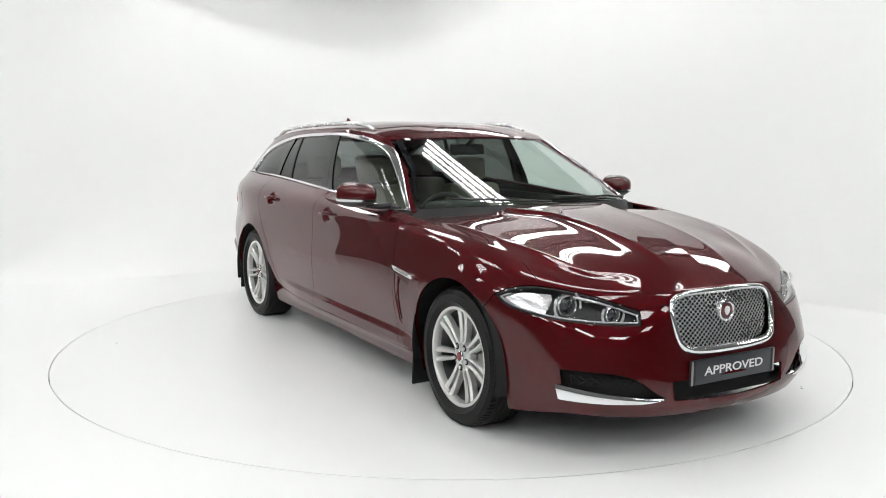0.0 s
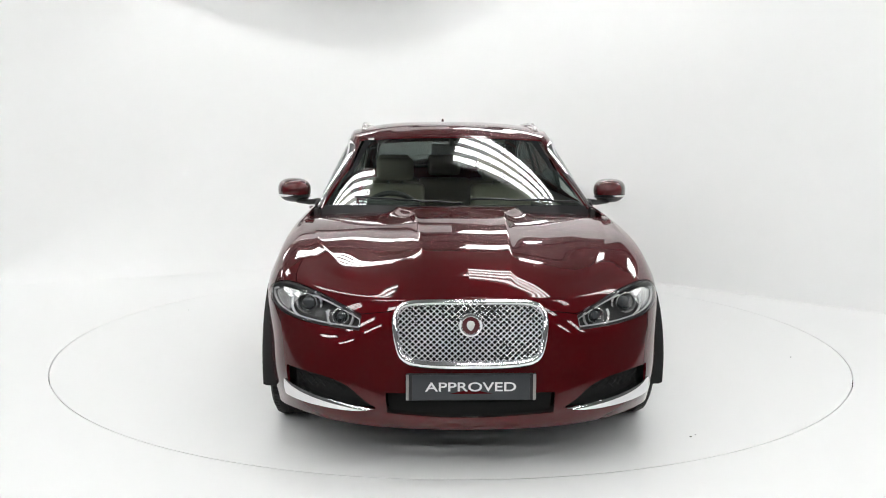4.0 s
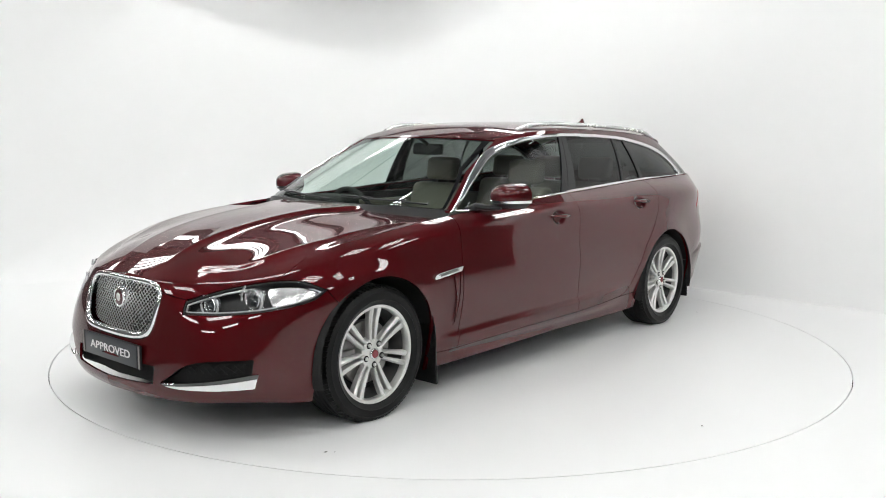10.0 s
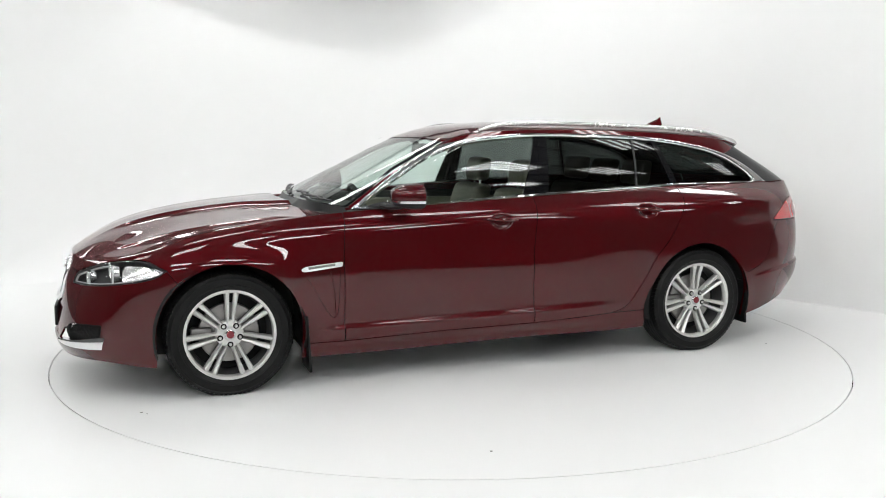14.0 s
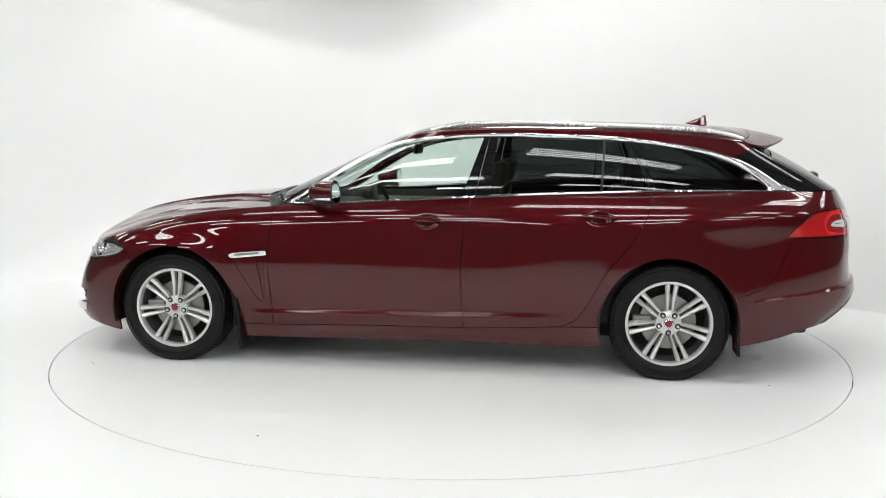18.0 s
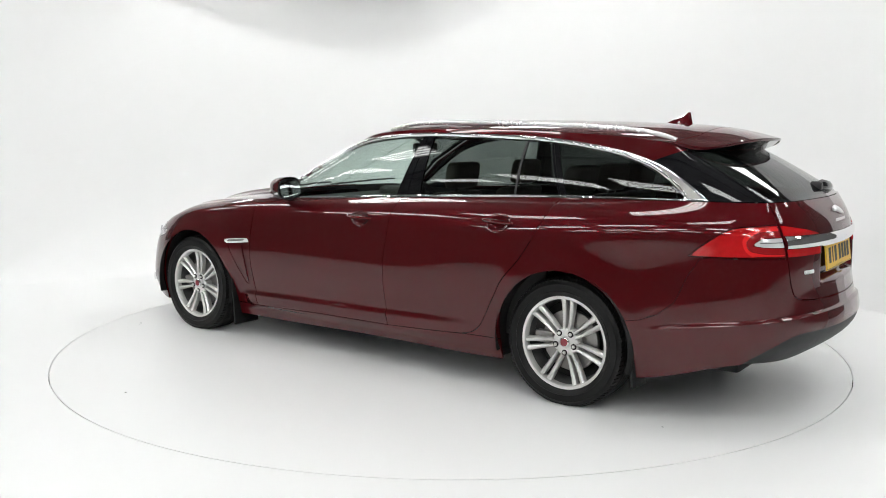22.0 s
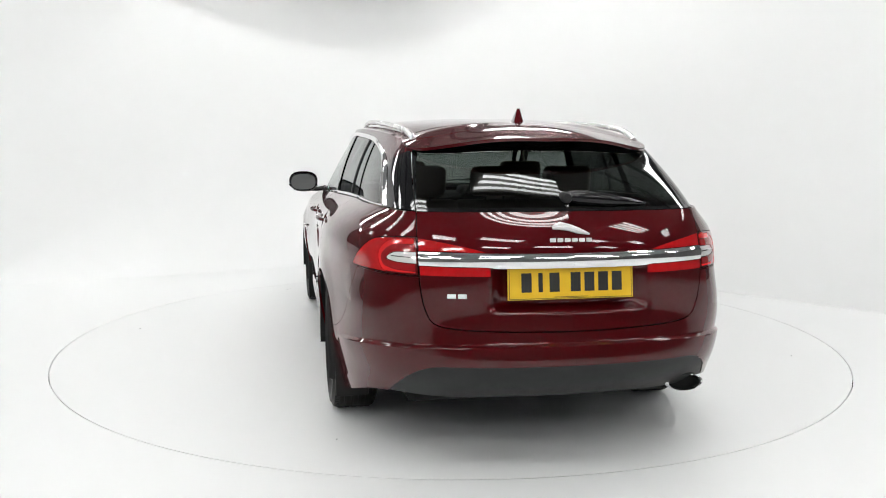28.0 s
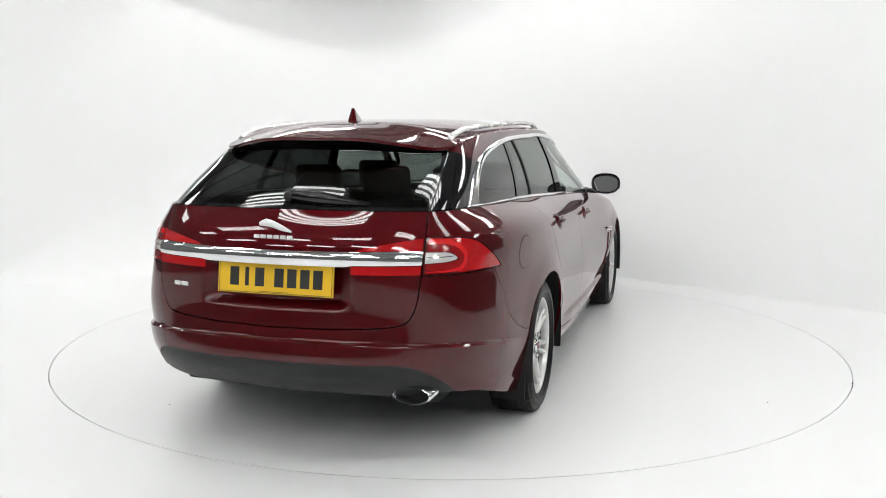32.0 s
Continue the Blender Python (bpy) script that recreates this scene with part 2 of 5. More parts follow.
# ---- the car's skin ----
# wrap-round lines of the lower body, from the nose's middle round the left side to the tail's middle
STATION = np.array([0, 0.30, 0.58, 0.86, 1.08, 1.49, 1.90, 2.50, 3.30, 4.00, 4.41, 4.83, 5.25, 5.55, 5.85, 6.15])
BOTTOM = [(2.33, 0, .185), (2.30, .30, .185), (2.21, .56, .19), (2.05, .75, .195), (1.86, .835, .17), (1.4545, .86, .165), (1.05, .84, .158), (.45, .84, .16),
          (-.35, .85, .172), (-1.05, .855, .175), (-1.4545, .87, .20), (-1.87, .85, .205), (-2.24, .75, .30), (-2.39, .55, .298), (-2.455, .28, .297), (-2.475, 0, .297)]
LIP = [(2.352, 0, .235), (2.32, .31, .24), (2.235, .58, .255), (2.07, .775, .28), (1.86, .862, .29), (1.4545, .885, .29), (1.05, .862, .26), (.45, .872, .265),
       (-.35, .882, .272), (-1.05, .885, .285), (-1.4545, .90, .32), (-1.87, .875, .32), (-2.27, .760, .375), (-2.46, .565, .375), (-2.555, .28, .375), (-2.575, 0, .375)]
BUMPER = [(2.315, 0, .42), (2.295, .32, .42), (2.225, .58, .42), (2.06, .785, .43), (1.86, .87, .44), (1.4545, .915, .45), (1.05, .905, .43), (.45, .898, .42),
          (-.35, .905, .42), (-1.05, .915, .43), (-1.4545, .935, .45), (-1.87, .894, .44), (-2.29, .764, .49), (-2.485, .566, .50), (-2.58, .28, .505), (-2.60, 0, .505)]
WAIST = [(2.275, 0, .60), (2.255, .32, .60), (2.185, .53, .59), (2.04, .755, .60), (1.86, .865, .62), (1.4545, .93, .66), (1.05, .928, .62), (.45, .915, .60),
         (-.35, .918, .60), (-1.05, .93, .60), (-1.4545, .937, .66), (-1.87, .885, .62), (-2.30, .770, .64), (-2.47, .575, .65), (-2.548, .28, .65), (-2.57, 0, .65)]
FLANK = [(2.239, 0, .699), (2.219, .311, .689), (2.125, .523, .685), (1.97, .725, .71), (1.80, .838, .736), (1.4545, .895, .775), (1.05, .902, .785), (.45, .895, .80),
         (-.35, .90, .80), (-1.05, .920, .80), (-1.4545, .921, .82), (-1.87, .876, .82), (-2.27, .758, .82), (-2.455, .59, .82), (-2.54, .29, .82), (-2.56, 0, .82)]
SHOULDER = [(2.223, 0, .717), (2.200, .307, .708), (2.099, .510, .711), (1.93, .70, .745), (1.77, .802, .780), (1.4545, .864, .840), (1.05, .874, .878), (.45, .868, .905),
            (-.35, .874, .925), (-1.05, .877, .945), (-1.4545, .885, .955), (-1.87, .858, .957), (-2.225, .754, .955), (-2.42, .58, .955), (-2.515, .285, .955), (-2.535, 0, .955)]
BELT = [(2.19, 0, .74), (2.165, .30, .732), (2.05, .49, .738), (1.88, .66, .772), (1.72, .745, .818), (1.4545, .802, .874), (1.05, .816, .923), (.45, .80, .962),
        (-.35, .785, 1.003), (-1.05, .76, 1.034), (-1.4545, .75, 1.048), (-1.87, .732, 1.055), (-2.17, .690, 1.056), (-2.37, .575, 1.058), (-2.45, .28, 1.06), (-2.475, 0, 1.062)]


def blur(P, n, axis):
    """Evens out a grid along one axis, its ends kept."""
    P = P.copy()
    for _ in range(n):
        A = np.moveaxis(P, axis, 0)
        A[1:-1] = 0.25 * A[:-2] + 0.5 * A[1:-1] + 0.25 * A[2:]
    return P


def loft(lines, stations, nu, nv, levels=None):
    """A sheet through lines that share their stations, and smooth from line to line."""
    s = np.linspace(stations[0], stations[-1], nu)
    L = np.stack([spline(stations, l)(s) for l in lines])
    k = np.arange(len(lines)) if levels is None else np.asarray(levels, float)
    kk = np.linspace(k[0], k[-1], nv)
    return np.moveaxis(spline(k, L.reshape(len(lines), -1))(kk).reshape(nv, nu, 3), 0, 1)


LOWER_P = blur(blur(loft([BOTTOM, LIP, BUMPER, WAIST, FLANK, SHOULDER, BELT], STATION, 760, 126, [0, .6, 1.6, 3.0, 4.3, 5.2, 6.0]), 50, 0), 6, 1)
LOWER_P[0, :, 1] = LOWER_P[-1, :, 1] = 0


def ramp(a, lo, hi):
    t = np.clip((a - lo) / (hi - lo), 0, 1)
    return t * t * (3 - 2 * t)


def relief(P):
    """Creases, ledges and dents pressed into the lower body."""
    N = Sheet(P).N
    x, y, z = P[..., 0], P[..., 1], P[..., 2]
    d = np.zeros_like(x)
    # the ledge along the doors' foot
    zc = 0.318 + (0.95 - x) * 0.018
    along = ramp(x, -.95, -.55) * ramp(x, 1.0, .88)
    d += 0.016 * along * ramp(z, zc + .020, zc - .012) * ramp(z, .20, .27)
    # the rear bumper's step
    tail = ramp(x, -1.86, -2.10)
    zf = np.interp(x, [-2.59, -2.257, -2.075, -1.9], [.535, .503, .48, .452])
    d += 0.015 * tail * ramp(z, zf + .016, zf) * ramp(z, .34, .50)
    # the recess round the rear plate
    back = ramp(x, -2.2, -2.3)
    d -= 0.048 * back * ramp(np.abs(y), .350, .275) * ramp(z, .660, .705) * ramp(z, .853, .843)
    # dents behind the door handles
    for hx, hz in HANDLES:
        r = np.hypot((x - hx) / 1.25, (z - hz + .004) / 0.78)
        d -= 0.018 * ramp(r, .056, .030) * ramp(y, .6, .7)
    # lips round the wheel arches
    for wx, wr in ARCHES:
        r = np.hypot(x - wx, np.maximum(z - .325, 0)) - wr
        d += 0.003 * ramp(r, .12, .01) * ramp(np.abs(y), .6, .75)
    return P + N * d[..., None]


HANDLES = [(-.088, .876), (-1.061, .912)]
ARCHES = [(1.4475, .376), (-1.447, .371)]

# the bonnet: from the front end of the belt line back to the cowl
COWL = spline([0, .30, .58, .86, 1.08, 1.49, 1.98], [(1.06, 0, 0), (1.052, .16, 0), (1.035, .32, 0), (.995, .46, 0), (.945, .58, 0), (.865, .70, 0), (.81, .785, 0)])
RIDGE = monotone([.8, 1.05, 1.2, 1.4, 1.6, 1.8, 2.0, 2.1, 2.2, 2.3], [.980, .982, .976, .961, .938, .904, .848, .804, .740, .68])


def ridge_drop(x):
    """How far the bonnet's flanks lie below its dome."""
    return 0.028 * (0.55 + 0.45 * np.clip((2.2 - x) / 1.15, 0, 1)) * ramp(x, 2.20, 1.82)


def bonnet_base(x, y):
    a = np.abs(y)
    crown = .040 + .046 * ramp(x, 1.0, 1.8)
    return RIDGE(np.minimum(x + .40 * a * a * ramp(x, 1.4, 1.95), 2.29)) - ridge_drop(x) * ramp(a, .12, .38) - crown * (a / 0.8) ** 2


def eased(d, r):
    """The distance d with its corner at nought rounded over r."""
    return np.sqrt(d * d + r * r) - r


def bonnet_crease(x, y):
    """The dome's crisp edges, and the fold that runs from the grille's corner to the pillar's foot."""
    a = np.abs(y)
    edge = .184 + .045 * np.clip((2.1 - x) / .9, 0, 1) + .09 * ramp(x, 1.32, 1.05)
    out, into = eased(np.maximum(a - edge, 0), .006), eased(np.maximum(edge - a, 0), .006)
    c = -ridge_drop(x) * ((1 - np.exp(-out / .034)) - ramp(a, .12, .38))
    c += .004 * np.exp(-into / .035) * np.exp(-out / .035) * ramp(x, 2.20, 1.85)
    fold = .455 + .38 * np.clip(2.19 - x, 0, .62) + .09 * np.clip((1.57 - x) / .6, 0, 1)
    near = eased(a - fold, .006)
    return c + .010 * np.exp(-near / np.where(a < fold, .085, .030)) * ramp(x, 2.24, 1.95) * ramp(x, .95, 1.2)


def bonnet_height(x, y):
    return bonnet_base(x, y) + bonnet_crease(x, y)


N_FRONT = 245


def bonnet_sheet(nv=130):
    """The bonnet, and the top of the nose eased into it."""
    s = np.linspace(0, STATION[-1], 760)[:N_FRONT]
    edge = LOWER_P[:N_FRONT, -1]
    back = COWL(s)
    v = np.linspace(0, 1, nv)[None, :]
    XY = edge[:, None, :2] * (1 - v[..., None]) + back[:, None, :2] * v[..., None]
    gap = edge[:, 2] - bonnet_base(edge[:, 0], edge[:, 1])
    Z = bonnet_base(XY[..., 0], XY[..., 1]) + gap[:, None] * (1 - v) ** 3
    P = blur(blur(np.dstack([XY, Z]), 40, 1), 10, 0)
    P[:, 0], P[:, -1] = edge, np.dstack([XY, Z])[:, -1]
    # ease the join between nose and bonnet
    G = np.concatenate([LOWER_P[:N_FRONT], P[:, 1:]], 1)
    k, m = np.arange(G.shape[1]), LOWER_P.shape[1] - 1
    w = ramp(k, m - 20, m - 5) * ramp(k, m + 34, m + 12)
    w = w[None, :, None] * ramp(s, 1.75, 1.2)[:, None, None]
    for _ in range(60):
        G[:, 1:-1] += w[:, 1:-1] * 0.5 * (0.5 * (G[:, :-2] + G[:, 2:]) - G[:, 1:-1])
    LOWER_P[:N_FRONT] = G[:, :m + 1]
    P = G[:, m:].copy()
    P[..., 2] += bonnet_crease(P[..., 0], P[..., 1]) * ramp(v, 0, .07) * ramp(s, 1.98, 1.75)[:, None]
    P[0, :, 1] = 0
    return P


BONNET_P = bonnet_sheet()
BONNET = Sheet(BONNET_P)
LOWER = Sheet(relief(LOWER_P))

# the glasshouse: from the cowl and belt line up to the roof's edge
RING = np.array([0, .35, .62, .86, 1.22, 2.02, 2.72, 3.12, 3.54, 3.80, 4.06, 4.36, 4.66])
SILL = [(.992, 0, .968), (.973, .35, .968), (.912, .60, .965), (.785, .765, .952), (.45, .79, .965), (-.35, .777, 1.006), (-1.05, .752, 1.036), (-1.4545, .742, 1.05),
        (-1.87, .724, 1.057), (-2.14, .680, 1.058), (-2.355, .572, 1.06), (-2.445, .28, 1.062), (-2.47, 0, 1.064)]
HEAD = [(.185, 0, 1.356), (.176, .33, 1.351), (.140, .53, 1.342), (.07, .602, 1.354), (-.08, .632, 1.376), (-.50, .642, 1.394), (-1.08, .62, 1.386), (-1.4545, .60, 1.370),
        (-1.74, .58, 1.345), (-1.88, .568, 1.318), (-1.975, .505, 1.284), (-2.06, .27, 1.292), (-2.09, 0, 1.296)]
EAVES = HEAD[:9] + [(-1.88, .574, 1.327), (-2.00, .513, 1.308), (-2.148, .27, 1.345), (-2.188, 0, 1.352)]


def glasshouse_sheet(nu=420, nv=60):
    s = np.linspace(RING[0], RING[-1], nu)
    a, b = spline(RING, SILL)(s), spline(RING, HEAD)(s)
    v = np.linspace(0, 1, nv)[None, :, None]
    P = a[:, None] * (1 - v) + b[:, None] * v
    t = np.gradient(a, axis=0)
    out = np.stack([t[:, 1], -t[:, 0], 0 * s], -1)
    out /= np.linalg.norm(out, axis=1, keepdims=True)
    out *= np.sign((out * (a - np.array([-.7, 0, 0]))).sum(1, keepdims=True))
    bulge = np.interp(s, [0, .6, .86, 1.3, 3.2, 3.8, 4.2, 4.66], [.006, .006, .008, .02, .02, .014, .018, .026])
    P = P + out[:, None] * (bulge[:, None, None] * 4 * v * (1 - v))
    P = blur(P, 10, 0)
    P[0, :, 1] = P[-1, :, 1] = 0
    return P


GLASSHOUSE = Sheet(glasshouse_sheet())
SPINE = monotone([-2.3, -2.1, -1.9, -1.7, -1.4, -1.0, -.6, -.3, 0, .15, .3], [1.34, 1.395, 1.416, 1.430, 1.442, 1.452, 1.454, 1.446, 1.415, 1.385, 1.34])


def roof_sheet(nu=320, nv=56):
    s = np.linspace(RING[0], RING[-1], nu)
    e = blur(spline(RING, EAVES)(s), 8, 0)
    e[0, 1] = e[-1, 1] = 0
    cx = np.clip(e[:, 0], -1.75, -.15)
    c = np.stack([cx, 0 * cx, SPINE(cx)], -1)
    v = np.linspace(0, 1, nv)[None, :, None]
    P = e[:, None] * (1 - v) + c[:, None] * v
    ends = np.clip(np.maximum((e[:, 0] + .15) / .35, (-1.75 - e[:, 0]) / .49), 0, 1)[:, None]
    w = (1 - (1 - v[..., 0]) ** 3.2) * (1 - ends) + (1 - (1 - v[..., 0]) ** 1.7) * ends
    P[..., 2] = e[:, None, 2] * (1 - w) + c[:, None, 2] * w
    return P


ROOF = Sheet(roof_sheet())

# ---- outlines on the skin ----
X, Y, Z = LOWER.x, LOWER.y, LOWER.z
S = LOWER.U * STATION[-1]


def wrap(points):
    """3D points near the lower body as (way round it, height)."""
    out = []
    for p in points:
        i = np.argmin(((LOWER.P - np.array(p)) ** 2).sum(-1))
        out.append((S.ravel()[i], p[2]))
    return out


GAP = 0.0021
LAMP_TOP = wrap([(2.196, .445, .628), (2.062, .587, .689), (1.895, .71, .721), (1.823, .806, .716), (1.753, .882, .675)])
LAMP_LOW = wrap([(1.804, .841, .638), (1.913, .765, .609), (2.075, .601, .582), (2.207, .442, .574)])
TIP = LAMP_TOP[-1]
HEADLAMP = inside(closed([LAMP_TOP[0], LAMP_TOP[0]] + LAMP_TOP[1:4] + [TIP, TIP] + LAMP_LOW[:3] + [LAMP_LOW[3], LAMP_LOW[3]]), S, Z)
WINGS = [np.hypot(X - wx, np.maximum(Z - .325, 0)) - wr for wx, wr in ARCHES]
OPEN = np.minimum(*WINGS)
BONNET_CUT = side_of([(0, .672), (.30, .655), (LAMP_TOP[0][0], .636), (LAMP_TOP[1][0], LAMP_TOP[1][1]), (LAMP_TOP[2][0], LAMP_TOP[2][1]), (LAMP_TOP[2][0] + .13, .80), (LAMP_TOP[2][0] + .2, .9)], S, Z)
BUMPER_CUT = side_of([(0, .672), (.30, .655), (LAMP_TOP[0][0], .636), (LAMP_TOP[0][0] + .2, .65), (TIP[0], TIP[1]), (TIP[0] + .075, .60), (TIP[0] + .12, -1)], S, Z)
FRONT_EDGE = np.array([(.826, 1.2), (.83, .95), (.836, .88), (.849, .72), (.848, .527), (.837, .20), (.83, -1)])
MID_EDGE = np.array([(-.345, 1.2), (-.331, 1.02), (-.313, .88), (-.286, .686), (-.285, .489), (-.304, .27), (-.31, -1)])
REAR_EDGE = closed([(3, 3), (3, 3), (-1.40, 3), (-1.40, 3), (-1.352, 1.04), (-1.311, .909), (-1.218, .745), (-1.106, .613), (-1.045, .50), (-.958, .353), (-.90, .305), (-.82, .284), (-.82, .284),
                    (-.3, .263), (.254, .258), (.86, .237), (.86, .237), (3, .237), (3, .237)], 8)
d_front, d_mid, d_rear = side_of(FRONT_EDGE, X, Z), side_of(MID_EDGE, X, Z), inside(REAR_EDGE, X, Z)
SILL_LINE = side_of([(3, .232), (.85, .237), (.254, .258), (-.3, .263), (-.82, .284), (-1.2, .292), (-3, .292)], X, Z)
HATCH = np.minimum(inside(closed([(-.2, 1.3), (-.2, 1.3), (.595, 1.3), (.595, 1.3), (.597, 1.06), (.603, .96), (.602, .82), (.592, .73), (.575, .665), (.547, .622), (.48, .605), (.3, .596), (0, .592), (-.2, .592), (-.2, .592)], 8), Y, Z), -X - 1.9)
LAMP_REAR = np.minimum(inside(closed([(w[0], w[1]) for w in wrap([(-2.065, .832, .812), (-2.065, .832, .812), (-2.12, .805, .868), (-2.221, .753, .938), (-2.33, .68, .956), (-2.41, .601, .960)])]
                                     + [(5.75, .960), (5.75, .960), (5.75, .812), (5.75, .812)]), S, Z), -X - 1.5)
SEAM = side_of([(5.95, .806)] + wrap([(-2.125, .80, .806), (-2.11, .81, .80), (-2.07, .84, .72), (-2.016, .86, .594), (-1.95, .87, .53), (-1.862, .88, .495), (-1.76, .89, .48)]) + [(4.4, .475), (4.0, .475)], S, Z)
SEAM = np.minimum(SEAM, -1.6 - X)
CLADDING = np.minimum(inside(closed([(-.2, .462), (-.2, .462), (.50, .456), (.59, .438), (.655, .385), (.74, .24), (.74, .24), (.74, 0), (.74, 0), (-.2, 0), (-.2, 0)], 6), Y, Z), -X - 2.0)
GRILLE_LINE = closed([(0, .700), (.20, .695), (.285, .680), (.314, .640), (.316, .59), (.305, .52), (.286, .476), (.240, .452), (.13, .440), (0, .437),
                      (-.13, .440), (-.240, .452), (-.286, .476), (-.305, .52), (-.316, .59), (-.314, .640), (-.285, .680), (-.20, .695)], 6)
GRILLE = np.minimum(inside(GRILLE_LINE, Y, Z), X - 1.9)
INTAKE = np.minimum(inside(closed([(-.2, .338), (-.2, .338), (.345, .335), (.345, .335), (.338, .252), (.338, .252), (.1, .243), (-.2, .243), (-.2, .243)], 6), Y, Z), X - 1.9)
FOG = np.minimum(inside(closed([(.375, .268), (.375, .268), (.43, .298), (.49, .345), (.56, .374), (.66, .39), (.772, .396), (.772, .396), (.764, .276), (.764, .276), (.6, .268), (.48, .262)], 8), Y, Z), X - 1.7)
BLADE = np.minimum(inside(closed([(.372, .266), (.372, .266), (.50, .281), (.63, .300), (.784, .333), (.784, .333), (.766, .272), (.766, .272), (.62, .262), (.48, .257)], 8), Y, Z), X - 1.7)
VENT = np.minimum(inside(closed([(1.072, .648), (1.072, .648), (.872, .668), (.872, .668), (.880, .42), (.888, .386), (.905, .378), (.93, .40), (1.0, .52)], 6), X, Z), Y - .5)
HOLES = np.minimum.reduce([-GRILLE, -INTAKE, -FOG, OPEN])

# ---- the car ----
car = tagged(new("car"), "dark maroon estate car with chrome trim, standing on a white turntable", "car")


def both(name, piece, mat, parent=None, label="", thick=0.012, lift=0.0, sharp=35, back=False):
    """The part on the car's left and its mirror image on the right."""
    out = []
    for mirror in (False, True):
        p = parent[len(out)] if isinstance(parent, (list, tuple)) else (parent or car)
        out.append(part(name, shell(piece, thick, lift, mirror, back), mat, p, label, sharp))
    return out


def whole(name, piece, mat, parent=None, label="", thick=0.012, lift=0.0, sharp=35, back=False):
    """A part that crosses the car's middle: the left half with its mirror image, as one mesh."""
    va, fa = shell(piece, thick, lift, False, back)
    # faces of the fold on the middle plane are dropped
    keep = [f for f in fa if not all(abs(va[i][1]) < 1e-6 for i in f)]
    n = len(va)
    vb = [(x, -y, z) for x, y, z in va]
    return part(name, (va + vb, keep + [[i + n for i in f[::-1]] for f in keep]), mat, parent or car, label, sharp)


bumper = whole("front_bumper", LOWER.cut(-BUMPER_CUT - GAP, HOLES, -HEADLAMP - GAP, X - 1.2), PAINT)
bonnet = whole("bonnet", join(BONNET.cut(), LOWER.cut(BONNET_CUT - .0010, -GRILLE, -HEADLAMP - GAP, 1.06 - S)), PAINT)
fenders = both("fender", LOWER.cut(BUMPER_CUT - GAP, -BONNET_CUT - .0010, OPEN, -HEADLAMP - GAP, d_front - GAP, -VENT - .0008, -SILL_LINE - GAP), PAINT)
both("vent_panel", LOWER.cut(VENT - .0008), PAINT, fenders, lift=-.0025)
front_doors = both("front_door", LOWER.cut(-d_front - GAP, d_mid - GAP, -SILL_LINE - GAP), PAINT)
rear_doors = both("rear_door", LOWER.cut(-d_mid - GAP, d_rear - GAP, OPEN), PAINT)
both("side_sill", LOWER.cut(SILL_LINE - GAP, 1.10 - X, X + 1.10, OPEN), PAINT)
quarters = both("rear_quarter", LOWER.cut(-d_rear - GAP, -.3 - X, -SEAM - .0012, -HATCH - .0025, -LAMP_REAR - GAP, OPEN, np.maximum(-SILL_LINE - GAP, -1.2 - X)), PAINT)
rear_bumper = whole("rear_bumper", LOWER.cut(SEAM - .0012, -1.6 - X, -HATCH - .0025, -CLADDING - .001, -LAMP_REAR - GAP, OPEN), PAINT)
whole("rear_valance", LOWER.cut(CLADDING - .001), CLAD, label="dark grey plastic lower valance", lift=-.004)
hatch = whole("tailgate", LOWER.cut(HATCH - .0025), PAINT)

# ---- glasshouse ----
gx, gy, gz = GLASSHOUSE.x, GLASSHOUSE.y, GLASSHOUSE.z
FRAME = closed([(.80, .937), (.80, .937), (.66, 1.03), (.51, 1.130), (.25, 1.276), (.054, 1.334), (-.18, 1.362), (-.43, 1.374), (-.75, 1.370), (-1.22, 1.350), (-1.60, 1.296), (-1.81, 1.238), (-1.96, 1.162), (-2.115, 1.052), (-2.115, 1.052),
                (-1.90, 1.049), (-1.35, 1.041), (-.34, .999), (.40, .952)], 8)
DAYLIGHT = closed([(.74, .962), (.74, .962), (.64, 1.025), (.505, 1.112), (.25, 1.254), (.054, 1.312), (-.18, 1.341), (-.43, 1.353), (-.75, 1.349), (-1.22, 1.328), (-1.60, 1.272), (-1.79, 1.212), (-1.92, 1.135), (-1.985, 1.078), (-1.98, 1.066), (-1.93, 1.064),
                   (-1.35, 1.060), (-.34, 1.018), (.40, .971)], 8)
d_out, d_in = np.minimum(inside(FRAME, gx, gz), gy - .3), np.minimum(inside(DAYLIGHT, gx, gz), gy - .3)
SCREEN = np.minimum.reduce([side_of([(.065, 1.365), (.145, 1.333), (.236, 1.288), (.486, 1.160), (.762, .982), (.888, .90)][::-1], gx, gz) * -1, gx + .2, GLASSHOUSE.V - .03, .975 - GLASSHOUSE.V])
BLACKS = side_of([(-1.70, 1.20), (-1.80, 1.243), (-1.90, 1.283), (-1.99, 1.315), (-2.2, 1.36)], gx, gz) * 1.0
BACKLIGHT = np.minimum(inside(closed([(-.2, 1.33), (-.2, 1.33), (.50, 1.33), (.50, 1.33), (.545, 1.255), (.575, 1.15), (.585, 1.072), (.585, 1.072), (.3, 1.074), (-.2, 1.075), (-.2, 1.075)], 8), gy, gz), -1.9 - gx)
HATCH_G = np.minimum(side_of([(.60, .9), (.597, 1.05), (.585, 1.15), (.556, 1.28), (.54, 1.35)], gy, gz), -1.85 - gx)
windscreen = whole("windscreen", GLASSHOUSE.cut(SCREEN - .011), GLASS, lift=-.003, thick=.004)
